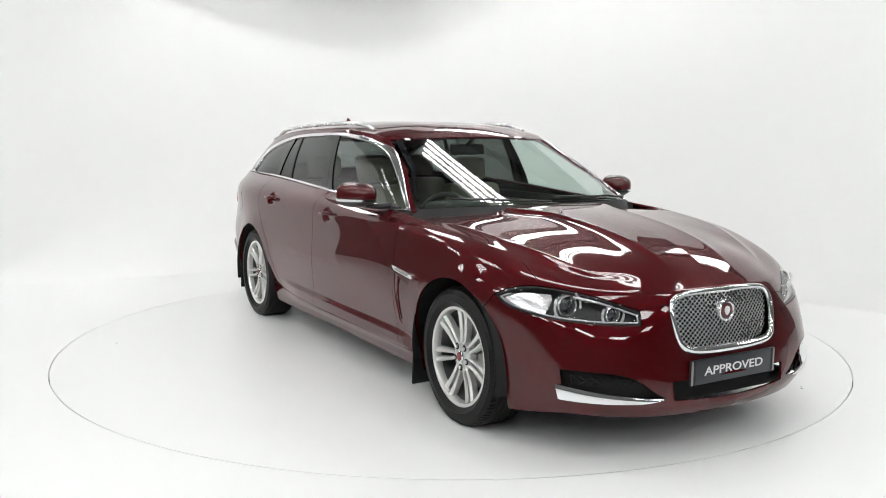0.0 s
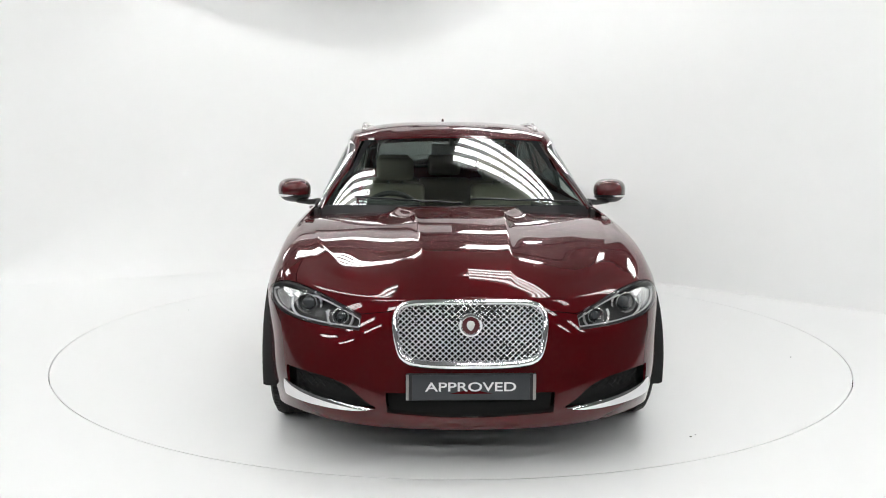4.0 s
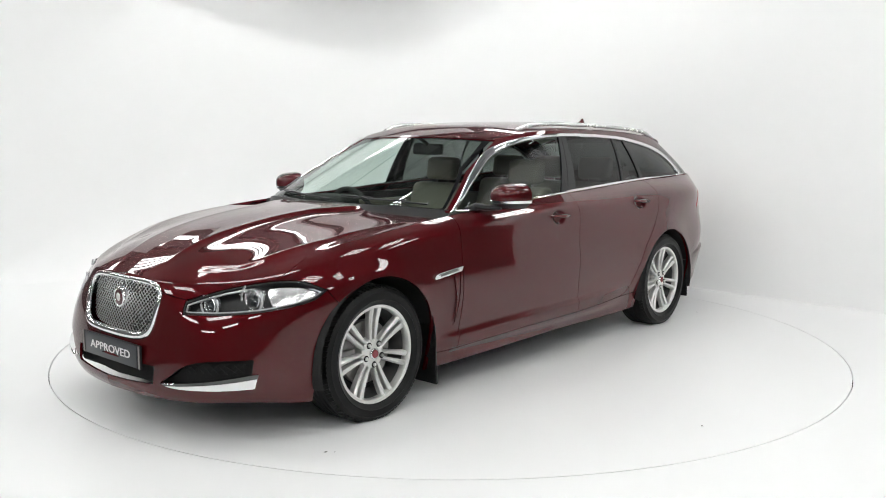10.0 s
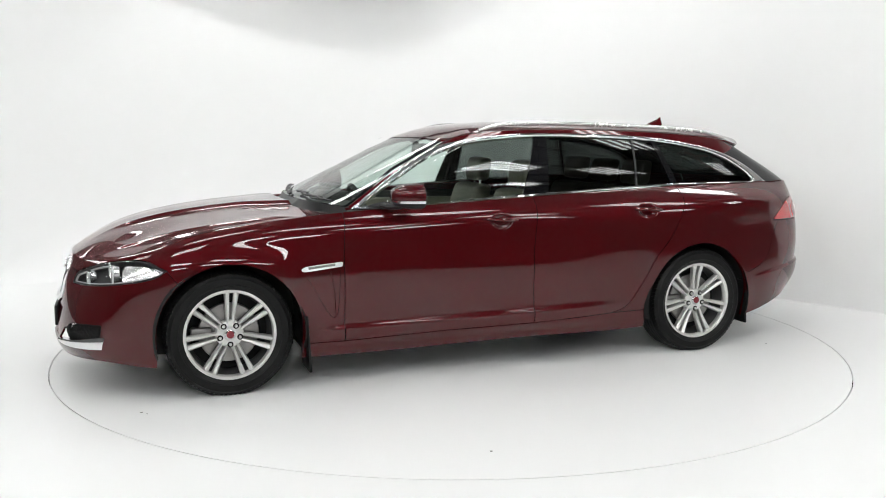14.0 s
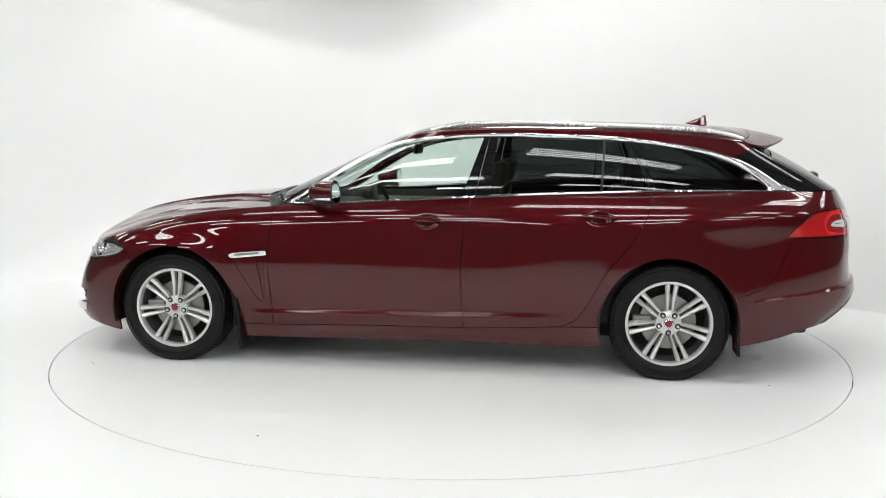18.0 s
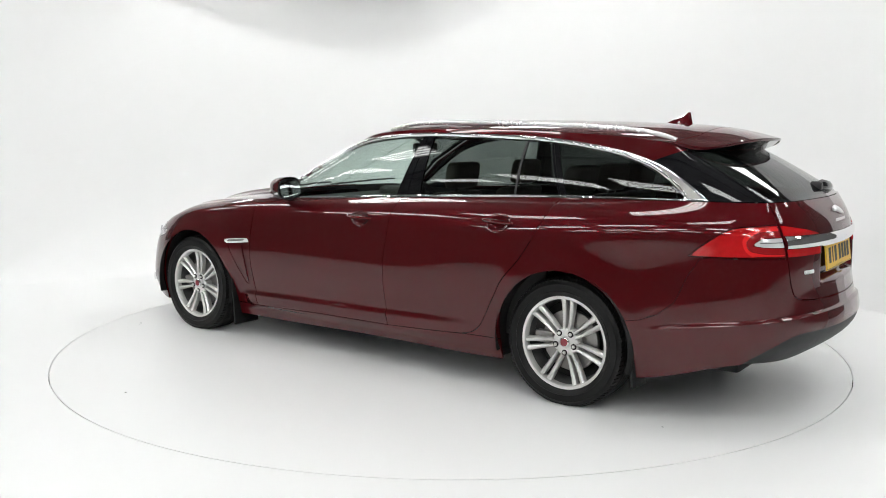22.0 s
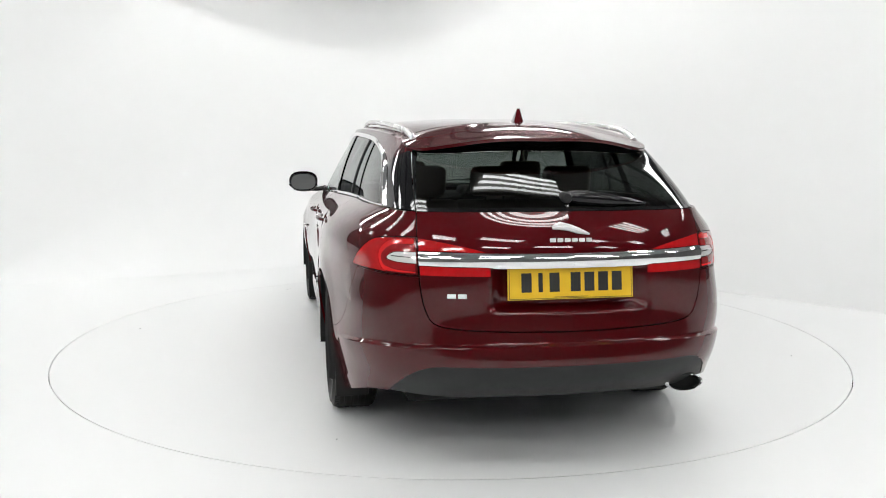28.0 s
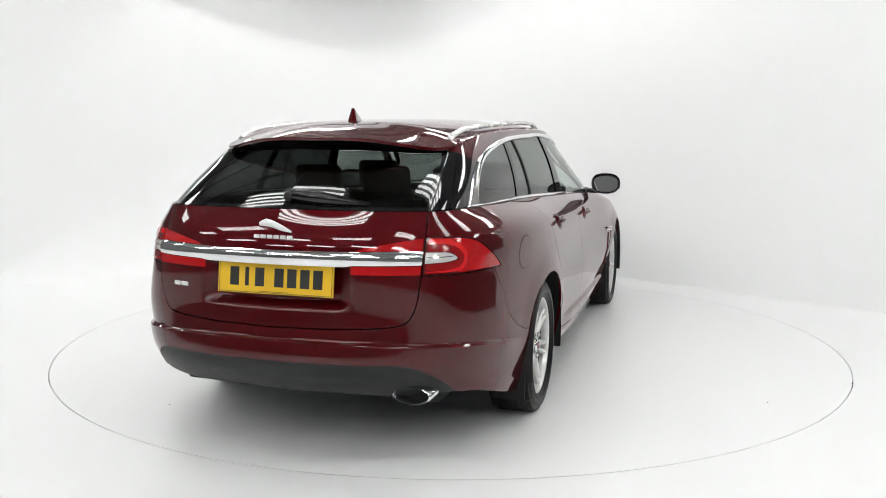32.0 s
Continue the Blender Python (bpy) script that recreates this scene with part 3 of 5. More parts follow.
whole("screen_border", GLASSHOUSE.cut(SCREEN - .004, .011 - SCREEN), GLOSS, windscreen, "black printed border", lift=-.003, thick=.005)
both("roof_pillar", GLASSHOUSE.cut(-SCREEN - .002, -d_out + .002, -BLACKS - .001, np.maximum(.80 - gx, GLASSHOUSE.V - .9)), PAINT)
both("corner_trim", GLASSHOUSE.cut(BLACKS - .001, -d_out + .002, -HATCH_G - .002, GLASSHOUSE.V - .01), GLOSS, label="gloss black corner pillar trim")
whole("hatch_surround", GLASSHOUSE.cut(BLACKS - .001, HATCH_G - .002, -BACKLIGHT), GLOSS, hatch, "gloss black glass surround")
whole("rear_window", GLASSHOUSE.cut(BACKLIGHT), PRIVACY, hatch, "smoked rear window", thick=.004, lift=-.001)
trim_way = np.minimum(d_out, -d_in)
both("window_trim", GLASSHOUSE.cut(trim_way, .0125 - trim_way), CHROME, label="chrome window surround", lift=lambda v: .002 + .010 * np.sqrt(np.clip(np.minimum(inside(FRAME, v[:, 0], v[:, 2]), -inside(DAYLIGHT, v[:, 0], v[:, 2])) / .0105, 0, 1)), thick=.02)
for end in (gx, -1.5 - gx):
    both("trim_infill", GLASSHOUSE.cut(trim_way - .0125, end), STEEL, label="grey satin window corner piece", lift=.003, thick=.016)
B1, B2, B3 = [(-.262, .9), (-.27, 1.0), (-.395, 1.36), (-.41, 1.4)], [(-.43, .9), (-.44, 1.0), (-.472, 1.36), (-.475, 1.4)], [(-.347, .9), (-.347, 1.0), (-.43, 1.38), (-.432, 1.4)]
C1, C2, C3 = [(-1.068, .9), (-1.07, 1.06), (-1.085, 1.34), (-1.087, 1.4)], [(-1.385, .9), (-1.345, 1.05), (-1.237, 1.34), (-1.22, 1.4)], [(-1.425, .9), (-1.378, 1.05), (-1.262, 1.34), (-1.245, 1.4)]
b1, b2, b3, c1, c2, c3 = [-side_of(l, gx, gz) for l in (B1, B2, B3, C1, C2, C3)]
both("front_window", GLASSHOUSE.cut(d_in, b1), GLASS, front_doors, lift=-.008, thick=.004)
both("pillar_trim", GLASSHOUSE.cut(d_in, -b1, b3 - .0015), GLOSS, front_doors, lift=-.002)
both("pillar_trim", GLASSHOUSE.cut(d_in, -b3 - .0015, b2), GLOSS, rear_doors, lift=-.002)
both("rear_side_window", GLASSHOUSE.cut(d_in, -b2, c1 - .006), PRIVACY, rear_doors, "smoked rear door window", lift=-.008, thick=.004)
both("divider", GLASSHOUSE.cut(d_in, -c1 + .006, c1 + .006), BLACK, rear_doors, lift=-.001)
both("quarter_light", GLASSHOUSE.cut(d_in, -c1 - .006, c2 - .012), PRIVACY, rear_doors, lift=-.008, thick=.004)
both("post_trim", GLASSHOUSE.cut(d_in, -c2 + .012, c2 - .0015), GLOSS, rear_doors, lift=-.002)
both("post_trim", GLASSHOUSE.cut(d_in, -c2 - .0015, c3), GLOSS, quarters, lift=-.002)
both("quarter_window", GLASSHOUSE.cut(d_in, -c3), PRIVACY, quarters, "smoked quarter window", lift=-.006, thick=.004)
roof_end = ROOF.x - np.interp(np.abs(ROOF.y), [0, .40, .55, .60], [-1.95, -1.932, -1.882, -1.84])
roof = whole("roof", ROOF.cut(roof_end - .0022), PAINT, thick=.014)
spoiler = whole("spoiler", ROOF.cut(-roof_end - .0022), PAINT, hatch, "body-coloured roof spoiler", thick=.014)


# the spoiler's underside, from the eaves in to the window's head
def under_spoiler(edge=False):
    s = np.linspace(3.54, 4.66, 60)
    a, b = spline(RING, EAVES)(s), spline(RING, HEAD)(s)
    drop = ramp(s, 3.75, 4.1)[:, None]
    c = a + (b - a) * .16 * drop
    c[:, 2] = a[:, 2] - .006 - .007 * drop[:, 0]
    if edge:
        b = c
        a = a + (a - c) * [.06, .06, 0]
        a[:, 2] -= .004
    else:
        a = c
    V = [tuple(p) for p in a] + [tuple(p) for p in b]
    V += [(x, -y, z) for x, y, z in V]
    F = []
    for i in range(59):
        F.append([i, i + 1, 61 + i, 60 + i])
        F.append([120 + i + 1, 120 + i, 180 + i, 181 + i])
    return V, F


part("spoiler_underside", under_spoiler(), GLOSS, spoiler)
part("spoiler_edge", under_spoiler(True), PAINT, spoiler)


def cowl_strip():
    s = np.linspace(0, 1, 40)
    a = COWL(s * 1.9)
    a[:, 2] = bonnet_height(a[:, 0], a[:, 1]) - .012
    b = spline(RING, SILL)(s * .84)
    V, F = [], []
    for sg in (1, -1):
        o = len(V)
        for p, q in zip(a, b):
            m = (p + q) / 2
            m[2] = min(p[2], q[2]) - .02
            for r in (p, m, q + np.array([-.02, 0, .012])):
                V.append((r[0], sg * r[1], r[2]))
        for i in range(39):
            for j in range(2):
                k = o + 3 * i + j
                F.append([k, k + 3, k + 4, k + 1])
    return V, F


part("scuttle_panel", cowl_strip(), BLACK, car, "black plastic scuttle below the windscreen")

# ---- wheels ----
WHEEL_R, HUB_Z = .331, .322


def wheel_at(x, side):
    """A wheel with tyre, seven-pair alloy rim, brake disc and nuts; its face looks along +y before it is placed."""
    hub = new("wheel")
    hub.parent = car
    hub.location = (x, side * .80, HUB_Z)
    if side < 0:
        hub.rotation_euler = (0, 0, math.pi)
    prof = [(.222, -.10), (.235, -.115), (.285, -.122), (.318, -.108), (.329, -.085), (.331, -.06), (.331, .04), (.328, .066), (.318, .090), (.304, .0985), (.301, .1025), (.297, .1015), (.283, .104), (.268, .1035), (.2655, .1058), (.262, .101), (.247, .094), (.236, .084), (.228, .075)]
    V, F = lathe(prof, 96)
    V = [(a, b, max(c, -HUB_Z + .002)) for a, b, c in V]
    tyre = part("tyre", (V, F), RUBBER, hub, "black road tyre", 30)
    # tread grooves and blocks
    V, F = [], []
    for o in (-.078, -.046, -.012, .022, .055):
        v, f = lathe([(.3305, o - .012), (.3335, o - .010), (.3335, o + .010), (.3305, o + .012)], 96)
        F += [[i + len(V) for i in q] for q in f]
        V += [(a, b, max(c, -HUB_Z + .001)) for a, b, c in v]
    part("tread", (V, F), RUBBER, tyre, sharp=20)
    # shoulder lugs, joined: too small to lift singly
    V, F = [], []
    for k in range(84):
        a = 2 * math.pi * k / 84
        for o0, o1, r0, r1 in ((.064, .090, .3315, .3205), (-.104, -.076, .3215, .3315)):
            base = len(V)
            for da in (-.024, .024):
                for o, r in ((o0, r0), (o1, r1)):
                    for dr in (-.006, .0026):
                        V.append(((r + dr) * math.cos(a + da + 1.2 * (o - o0)), o, max((r + dr) * math.sin(a + da + 1.2 * (o - o0)), -HUB_Z + .001)))
            F += [[base + i for i in q] for q in ((1, 5, 7, 3), (0, 1, 3, 2), (4, 6, 7, 5), (0, 4, 5, 1), (2, 3, 7, 6))]
    tagged(part("tread_pattern", (V, F), RUBBER, tyre, sharp=20), kind="stuff")
    rim = part("rim", lathe([(.226, -.09), (.226, .02), (.220, .055), (.2225, .080), (.2265, .0865), (.2405, .0875), (.2445, .083), (.2445, .076), (.236, .070), (.2395, .05), (.232, -.09)], 80), ALLOY, hub, "silver alloy rim", 30)
    part("rim_barrel", lathe([(.222, .05), (.214, .0), (.205, -.07), (.20, -.09)], 64), BARREL, rim)
    # spokes: seven pairs, each spoke with a broad lit facet and a narrow one that falls to its neighbour
    n = 7
    for k in range(n):
        base = math.pi / 2 + 2 * math.pi * k / n + .06
        for sg in (-1, 1):
            V, F = [], []
            rr = np.linspace(.056, .230, 12)
            for r in rr:
                t = (r - .056) / .174
                off = sg * (.0125 + .0125 * t ** .9)
                wid = .0062 + .0078 * t
                top = .064 + .014 * t - .007 * math.sin(math.pi * t)
                for w, dz in ((-1.06 * wid, -.034), (-wid, -.006), (-wid * .75, -.0022), (sg * wid * .30, .0030), (wid * .75, -.0022), (wid, -.006), (1.06 * wid, -.034)):
                    V.append((r, top + dz, off + w))
            for i in range(11):
                for j in range(6):
                    a = 7 * i + j
                    F.append([a, a + 1, a + 8, a + 7])
            c, s = math.cos(base), math.sin(base)
            V = [(x * c - z * s, y, x * s + z * c) for x, y, z in V]
            part("spoke", (V, F), ALLOY, rim, sharp=12)
    part("hub", lathe([(0, .064), (.030, .064), (.034, .068), (.058, .066), (.070, .058), (.074, .040), (.072, .0)], 56), ALLOY, rim, sharp=30)
    part("hub_cap", lathe([(0, .079), (.018, .078), (.024, .076), (.027, .072), (.028, .064)], 40), CHROME, rim)
    part("hub_badge", lathe([(0, .0805), (.018, .0800), (.0200, .0785)], 32), RED_HUB, rim, "round dark red centre badge")
    for k in range(5):
        a = math.pi / 2 + 2 * math.pi * (k + .5) / 5
        cx, cz = .054 * math.cos(a), .054 * math.sin(a)
        part("nut_well", lathe([(0, .0), (.0135, .0008), (.0150, .0016), (.0158, .0)], 18, "y", (cx, .0690, cz)), LINER, rim)
        part("wheel_nut", lathe([(0, .010), (.006, .010), (.0090, .007), (.0090, 0)], 6, "y", (cx, .0695, cz)), ALLOY, rim)
    part("brake_disc", lathe([(.05, .012), (.155, .012), (.158, .008), (.158, -.012), (.05, -.012)], 48), STEEL, hub, "grey steel brake disc")
    bm = box(-.055, .055, -.03, .034, -.03, .035, .012)
    for v in bm.verts:
        v.co = Vector((v.co.x + .142 * (1 if side > 0 else -1) * (1 if x > 0 else 1), v.co.y, v.co.z))
    part("brake_caliper", bm, STEEL, hub)
    part("backing", lathe([(.0, -.03), (.205, -.03)], 40), LINER, hub)
    return hub


RED_HUB = material("red_hub", (0.22, 0.02, 0.03), 0.35, 0.1, 0.4, grain=0.3, scale=500)
RED_BADGE = material("red_badge", (0.07, 0.005, 0.009), 0.35, 0.2, 0.6, grain=0.3, scale=500)
for wx in (1.4545, -1.4545):
    for side in (1, -1):
        wheel_at(wx, side)

# wheel-arch liners and mud flaps
for wx, wr in ARCHES:
    for sg in (1, -1):
        V, F = [], []
        for k in range(41):
            a = math.pi * (k / 40) * 1.16 - .08 * math.pi
            r = wr + .018
            for y in (.935, .90, .55):
                rr = r - (.012 if y > .92 else 0)
                V.append((wx + rr * math.cos(a), sg * min(y, .92 if wx > 0 else .925), .325 + rr * math.sin(a)))
        for k in range(40):
            for j in range(2):
                a = 3 * k + j
                F.append([a, a + 1, a + 4, a + 3] if sg > 0 else [a, a + 3, a + 4, a + 1])
        part("wheel_arch_liner", (V, F), LINER, car)
        part("arch_backing", box(wx - .38, wx + .38, sg * .555 - .01, sg * .555 + .01, .17, .70), LINER, car)


def flap(x, w, y0, y1, z0, z1, lean):
    bm = box(x - w, x + w, y0, y1, z0, z1, .006, 2)
    for v in bm.verts:
        v.co.x += lean * (z1 - v.co.z)
    return bm


for sg in (1, -1):
    part("mud_flap", flap(1.055, .008, *sorted((sg * .70, sg * .905)), .085, .40, -.06), RUBBER, car, "black rubber mud flap")
    part("mud_flap", flap(-1.820, .008, *sorted((sg * .74, sg * .895)), .150, .43, -.06), RUBBER, car, "black rubber mud flap")
part("underbody", box(-1.85, 2.2, -.56, .56, .19, .25, .02), LINER, car)
part("rear_underbody", box(-2.26, -1.80, -.62, .62, .235, .33, .02), LINER, car)
part("silencer", tube([(-2.05, -.60, .33), (-2.05, -.30, .33)], [.075, .075], 18), LINER, car)
part("underbody_side", box(-1.05, 1.05, -.82, .82, .175, .24, .01), LINER, car)
for y in (-.25, .25):
    part("tow_bracket", box(1.92, 2.02, y - .03, y + .03, .12, .19, .01), LINER, car)

# ---- front ----
ring_pts = []
for y, z in GRILLE_LINE[::2]:
    m = (LOWER.y - abs(y)) ** 2 + (LOWER.z - z) ** 2 + np.where(LOWER.x > 1.5, 0, 9)
    q = LOWER.P[np.unravel_index(np.argmin(m), m.shape)]
    inward = np.array([0 - y, .57 - z])
    inward = inward / np.linalg.norm(inward) * .010
    ring_pts.append((q[0] + .002, y + inward[0], z + inward[1]))
ring_pts = np.array(ring_pts)
ring_pts[:, 0] = blur(np.concatenate([ring_pts[:, 0]] * 3)[:, None], 6, 0)[len(ring_pts):2 * len(ring_pts), 0]
ring_pts = np.vstack([ring_pts, ring_pts[:2]])
part("grille_surround", tube(ring_pts, .0125 + .006 * np.clip((.50 - ring_pts[:, 2]) / .05, 0, 1), 14, 1.0, (1, 0, 0), False), CHROME, bumper, "polished chrome grille surround", 60)
whole("grille_backing", LOWER.cut(GRILLE - .012), LINER, bumper, "", .004, -.045)


def grille_plane(y, z):
    """The grille's mesh leans back as it rises."""
    return 2.262 - .028 * (abs(y) / .3) ** 2 - (z - .56) * .17


def rod(p, q, r, sag=0.0):
    n = 7
    pts = []
    for i in range(n):
        t = i / (n - 1)
        y, z = p[0] + t * (q[0] - p[0]), p[1] + t * (q[1] - p[1])
        pts.append((grille_plane(y, z) + sag, y, z))
    return tube(pts, r, 5, up=(1, 0, 0))


def clip_line(poly, a, d):
    """The stretch of the line a + t d that lies in an outline."""
    t = np.linspace(-.7, .7, 700)
    pts = a[None] + t[:, None] * d[None]
    m = inside(poly, pts[:, 0], pts[:, 1]) > .014
    if m.sum() < 6:
        return None
    i = np.where(m)[0]
    return pts[i[0]], pts[i[-1]]


MESH_WIRE = material("grille_wire", (0.85, 0.85, 0.86), 0.28, 0.9, rough_var=0.04, scale=60)
for sg in (1, -1):
    d = np.array([.74, .67 * sg])
    d /= np.linalg.norm(d)
    nrm = np.array([-d[1], d[0]])
    for k in range(-20, 21):
        seg = clip_line(GRILLE_LINE, np.array([0, .565]) + nrm * k * .0166, d)
        if seg:
            part("grille_bar", rod(*seg, .0020, .002 * sg), MESH_WIRE, bumper)
badge_bm = lathe([(0, .012), (.036, .011), (.040, .014), (.047, .013), (.050, .006), (.050, -.02)], 40, "x", (grille_plane(0, .603) + .010, 0, .603))
emblem = part("grille_badge", badge_bm, CHROME, bumper, "round chrome badge with a dark red centre", 30)
part("badge_centre", lathe([(0, .0145), (.030, .0135), (.0355, .0125)], 36, "x", (grille_plane(0, .603) + .010, 0, .603)), RED_BADGE, emblem)
ball = bmesh.new()
bmesh.ops.create_uvsphere(ball, u_segments=16, v_segments=10, radius=1)
for v in ball.verts:
    v.co = Vector((grille_plane(0, .603) + .0225 + .008 * v.co.x, .0165 * v.co.y * (1 + .25 * v.co.z), .603 + .021 * v.co.z))
part("badge_shape", ball, ALLOY, emblem, "plain silver head shape")
whole("intake_recess", LOWER.cut(INTAKE + .004), LINER, bumper, "", .004, -.06)
fogs = both("fog_recess", LOWER.cut(FOG + .004), LINER, bumper, "", .004, -.045)
both("fog_blade", LOWER.cut(BLADE), CHROME, bumper, "chrome blade under the fog intake", .03, lambda v: .004 + .011 * (1 - np.clip((v[:, 2] - .260 - .03 * (np.abs(v[:, 1]) - .37)) / (.006 + .135 * np.clip(np.abs(v[:, 1]) - .37, 0, 1)), 0, 1) ** 2), 50)


def skin(a, b, kind="yz", lift=0.0):
    """The point of the lower body's left side at (y, z) of the nose or tail, or (x, z) of the flank."""
    P = LOWER.P
    if kind == "nose":
        m = (P[..., 1] - a) ** 2 + (P[..., 2] - b) ** 2 + np.where(P[..., 0] > 1.5, 0, 9)
    elif kind == "tail":
        m = (P[..., 1] - a) ** 2 + (P[..., 2] - b) ** 2 + np.where(P[..., 0] < -1.9, 0, 9)
    else:
        m = (P[..., 0] - a) ** 2 + (P[..., 2] - b) ** 2 + np.where(P[..., 1] > .5, 0, 9)
    i = np.unravel_index(np.argmin(m), m.shape)
    return P[i] + LOWER.N[i] * lift, LOWER.N[i]


# fog mesh: crossed wires in the intakes
for sg in (1, -1):
    for k in range(9):
        y = .47 + k * .034
        p, n = skin(y, .33, "nose", -.03)
        q, n2 = skin(min(y + .05, .745), .372, "nose", -.03)
        part("mesh_wire", tube([(p[0], sg * p[1], p[2]), (q[0], sg * q[1], q[2])], .0022, 5), LINER, fogs[0 if sg > 0 else 1])
        p, n = skin(min(y + .05, .745), .325, "nose", -.03)
        q, n2 = skin(y, .368, "nose", -.03)
        part("mesh_wire", tube([(p[0], sg * p[1], p[2]), (q[0], sg * q[1], q[2])], .0022, 5), LINER, fogs[0 if sg > 0 else 1])

# the front plate
plate = part("front_plate", box(2.318, 2.330, -.262, .262, .308, .418, .003), BLACK, car, "dark grey show plate with white lettering")
SHOW = material("plate_face", (0.030, 0.033, 0.038), 0.35, grain=0.1, scale=200, rough_var=0.05)
part("plate_face", box(2.3295, 2.332, -.236, .236, .311, .415, .001), SHOW, plate)
SILVER = material("silver_ink", (0.72, 0.72, 0.72), 0.4, grain=0.04, scale=200)
for y in (.255, -.255):
    part("plate_edge", box(2.3295, 2.333, y - .006, y + .006, .310, .416, .002), STEEL, plate)
font = bpy.data.curves.new("approved", "FONT")
font.body, font.size, font.extrude, font.align_x, font.align_y = "APPROVED", .052, .0006, "CENTER", "CENTER"
font.offset = .0006
tmp = new("approved", font)
me = bpy.data.meshes.new_from_object(tmp.evaluated_get(bpy.context.evaluated_depsgraph_get()))
bpy.data.objects.remove(tmp)
for v in me.vertices:
    x, y, z = v.co
    v.co = (2.3335 + z, x * 1.42, .363 + y)
me.materials.append(SILVER)
lettering = new("lettering", me)
lettering.parent = plate

# headlamps
CHROME_SOFT = material("reflector", (0.85, 0.85, 0.86), 0.22, 0.8, rough_var=0.04, scale=40)
HOUSING = material("lamp_housing", (0.006, 0.0062, 0.0065), 0.4, grain=0.2, scale=80, rough_var=0.1)
DRL = material("light_guide", (0.75, 0.76, 0.78), 0.25, trans=0.3, grain=0.03, scale=200)
BULB = material("projector_glass", (0.035, 0.04, 0.045), 0.03, 0.3, 1.0, rough_var=0.01)
lamps = []
for sg in (1, -1):
    lamp = new("headlamp")
    lamp.parent = car
    lamps.append(lamp)
both("housing", LOWER.cut(HEADLAMP - .001), HOUSING, lamps, "", .03, -.050)
both("rim_strip", LOWER.cut(HEADLAMP - .001, .006 - HEADLAMP), BLACK, lamps, "", .045, -.004)
both("light_guide", LOWER.cut(HEADLAMP - .011, .016 - HEADLAMP, side_of([LAMP_TOP[1], (TIP[0] - .10, TIP[1] + .012), TIP], S, Z) * -1 + .004), DRL, lamps, "", .01, -.012)
both("reflector", LOWER.cut(HEADLAMP - .018, S - (TIP[0] - .30), -.018 + .0 * S + side_of([(TIP[0] - .36, .73), (TIP[0] - .26, .60)], S, Z)), CHROME_SOFT, lamps, "", .02, -.026)
for (ly, lz, lr) in ((.700, .662, .040), (.545, .628, .030)):
    p, n = skin(ly, lz, "nose", -.028)
    ahead = Vector((1, .12, 0)).normalized()
    for sg, lamp in zip((1, -1), lamps):
        m = Matrix.Translation((p[0], sg * p[1], p[2])) @ Vector((ahead.x, sg * ahead.y, 0)).to_track_quat("X", "Z").to_matrix().to_4x4()
        for nm, prof, mat in (("projector_ring", [(lr + .003, -.03), (lr + .006, .006), (lr + .003, .010), (lr, .006), (lr - .002, -.02)], CHROME_SOFT),
                              ("projector", [(0, .010), (lr * .5, .007), (lr * .85, -.002), (lr, -.014)], BULB)):
            V, F = lathe(prof, 32, "x")
            part(nm, ([tuple(m @ Vector(v)) for v in V], F), mat, lamp, sharp=40)
        for way, (lo, hi) in ((1, (-.85, .95)), (-1, (-1.0, .55))):
            V, F = tube([(m @ Vector((.008, way * sg * -(lr + .024) * math.cos(a), (lr + .024) * math.sin(a)))) for a in np.linspace(lo, hi, 14)], .0055, 8)
            part("light_ring", (V, F), DRL, lamp)
        for k in range(3):
            V, F = tube([m @ Vector((-.004, sg * -(lr + .030), -.012 - .010 * k)), m @ Vector((-.004, sg * -(lr + .056), -.014 - .010 * k))], .0025, 6)
            part("bezel_bar", (V, F), CHROME_SOFT, lamp)
both("lens", LOWER.cut(HEADLAMP - .001), LENS_CLEAR, lamps, "clear headlamp lens", .003, .001)

# wing vents
CHROME_BAR = both("vent_bar", LOWER.cut(np.minimum(inside(closed([(1.085, .655), (1.078, .643), (1.06, .640), (.86, .660), (.86, .660), (.86, .686), (.86, .686), (1.06, .668)], 5), X, Z), Y - .5)), CHROME, fenders, "chrome vent bar", .02, lambda v: .002 + .014 * np.clip((v[:, 2] - .642 - (1.08 - v[:, 0]) * .09) / .026, 0, 1), 50)
both("vent_inset", LOWER.cut(np.minimum(inside(closed([(1.05, .660), (1.05, .660), (.90, .675), (.90, .675), (.90, .667), (.90, .667), (1.05, .652), (1.05, .652)], 4), X, Z), Y - .5)), STEEL, CHROME_BAR, "", .004, .0165)
for side, f in zip((1, -1), fenders):
    pts = []
    for x, z in ((.925, .64), (.905, .52), (.895, .40)):
        p, n = skin(x, z, "flank", .004)
        pts.append((p[0], side * p[1], p[2]))
    part("vent_slat", tube(pts, .004, 8), PAINT, f)

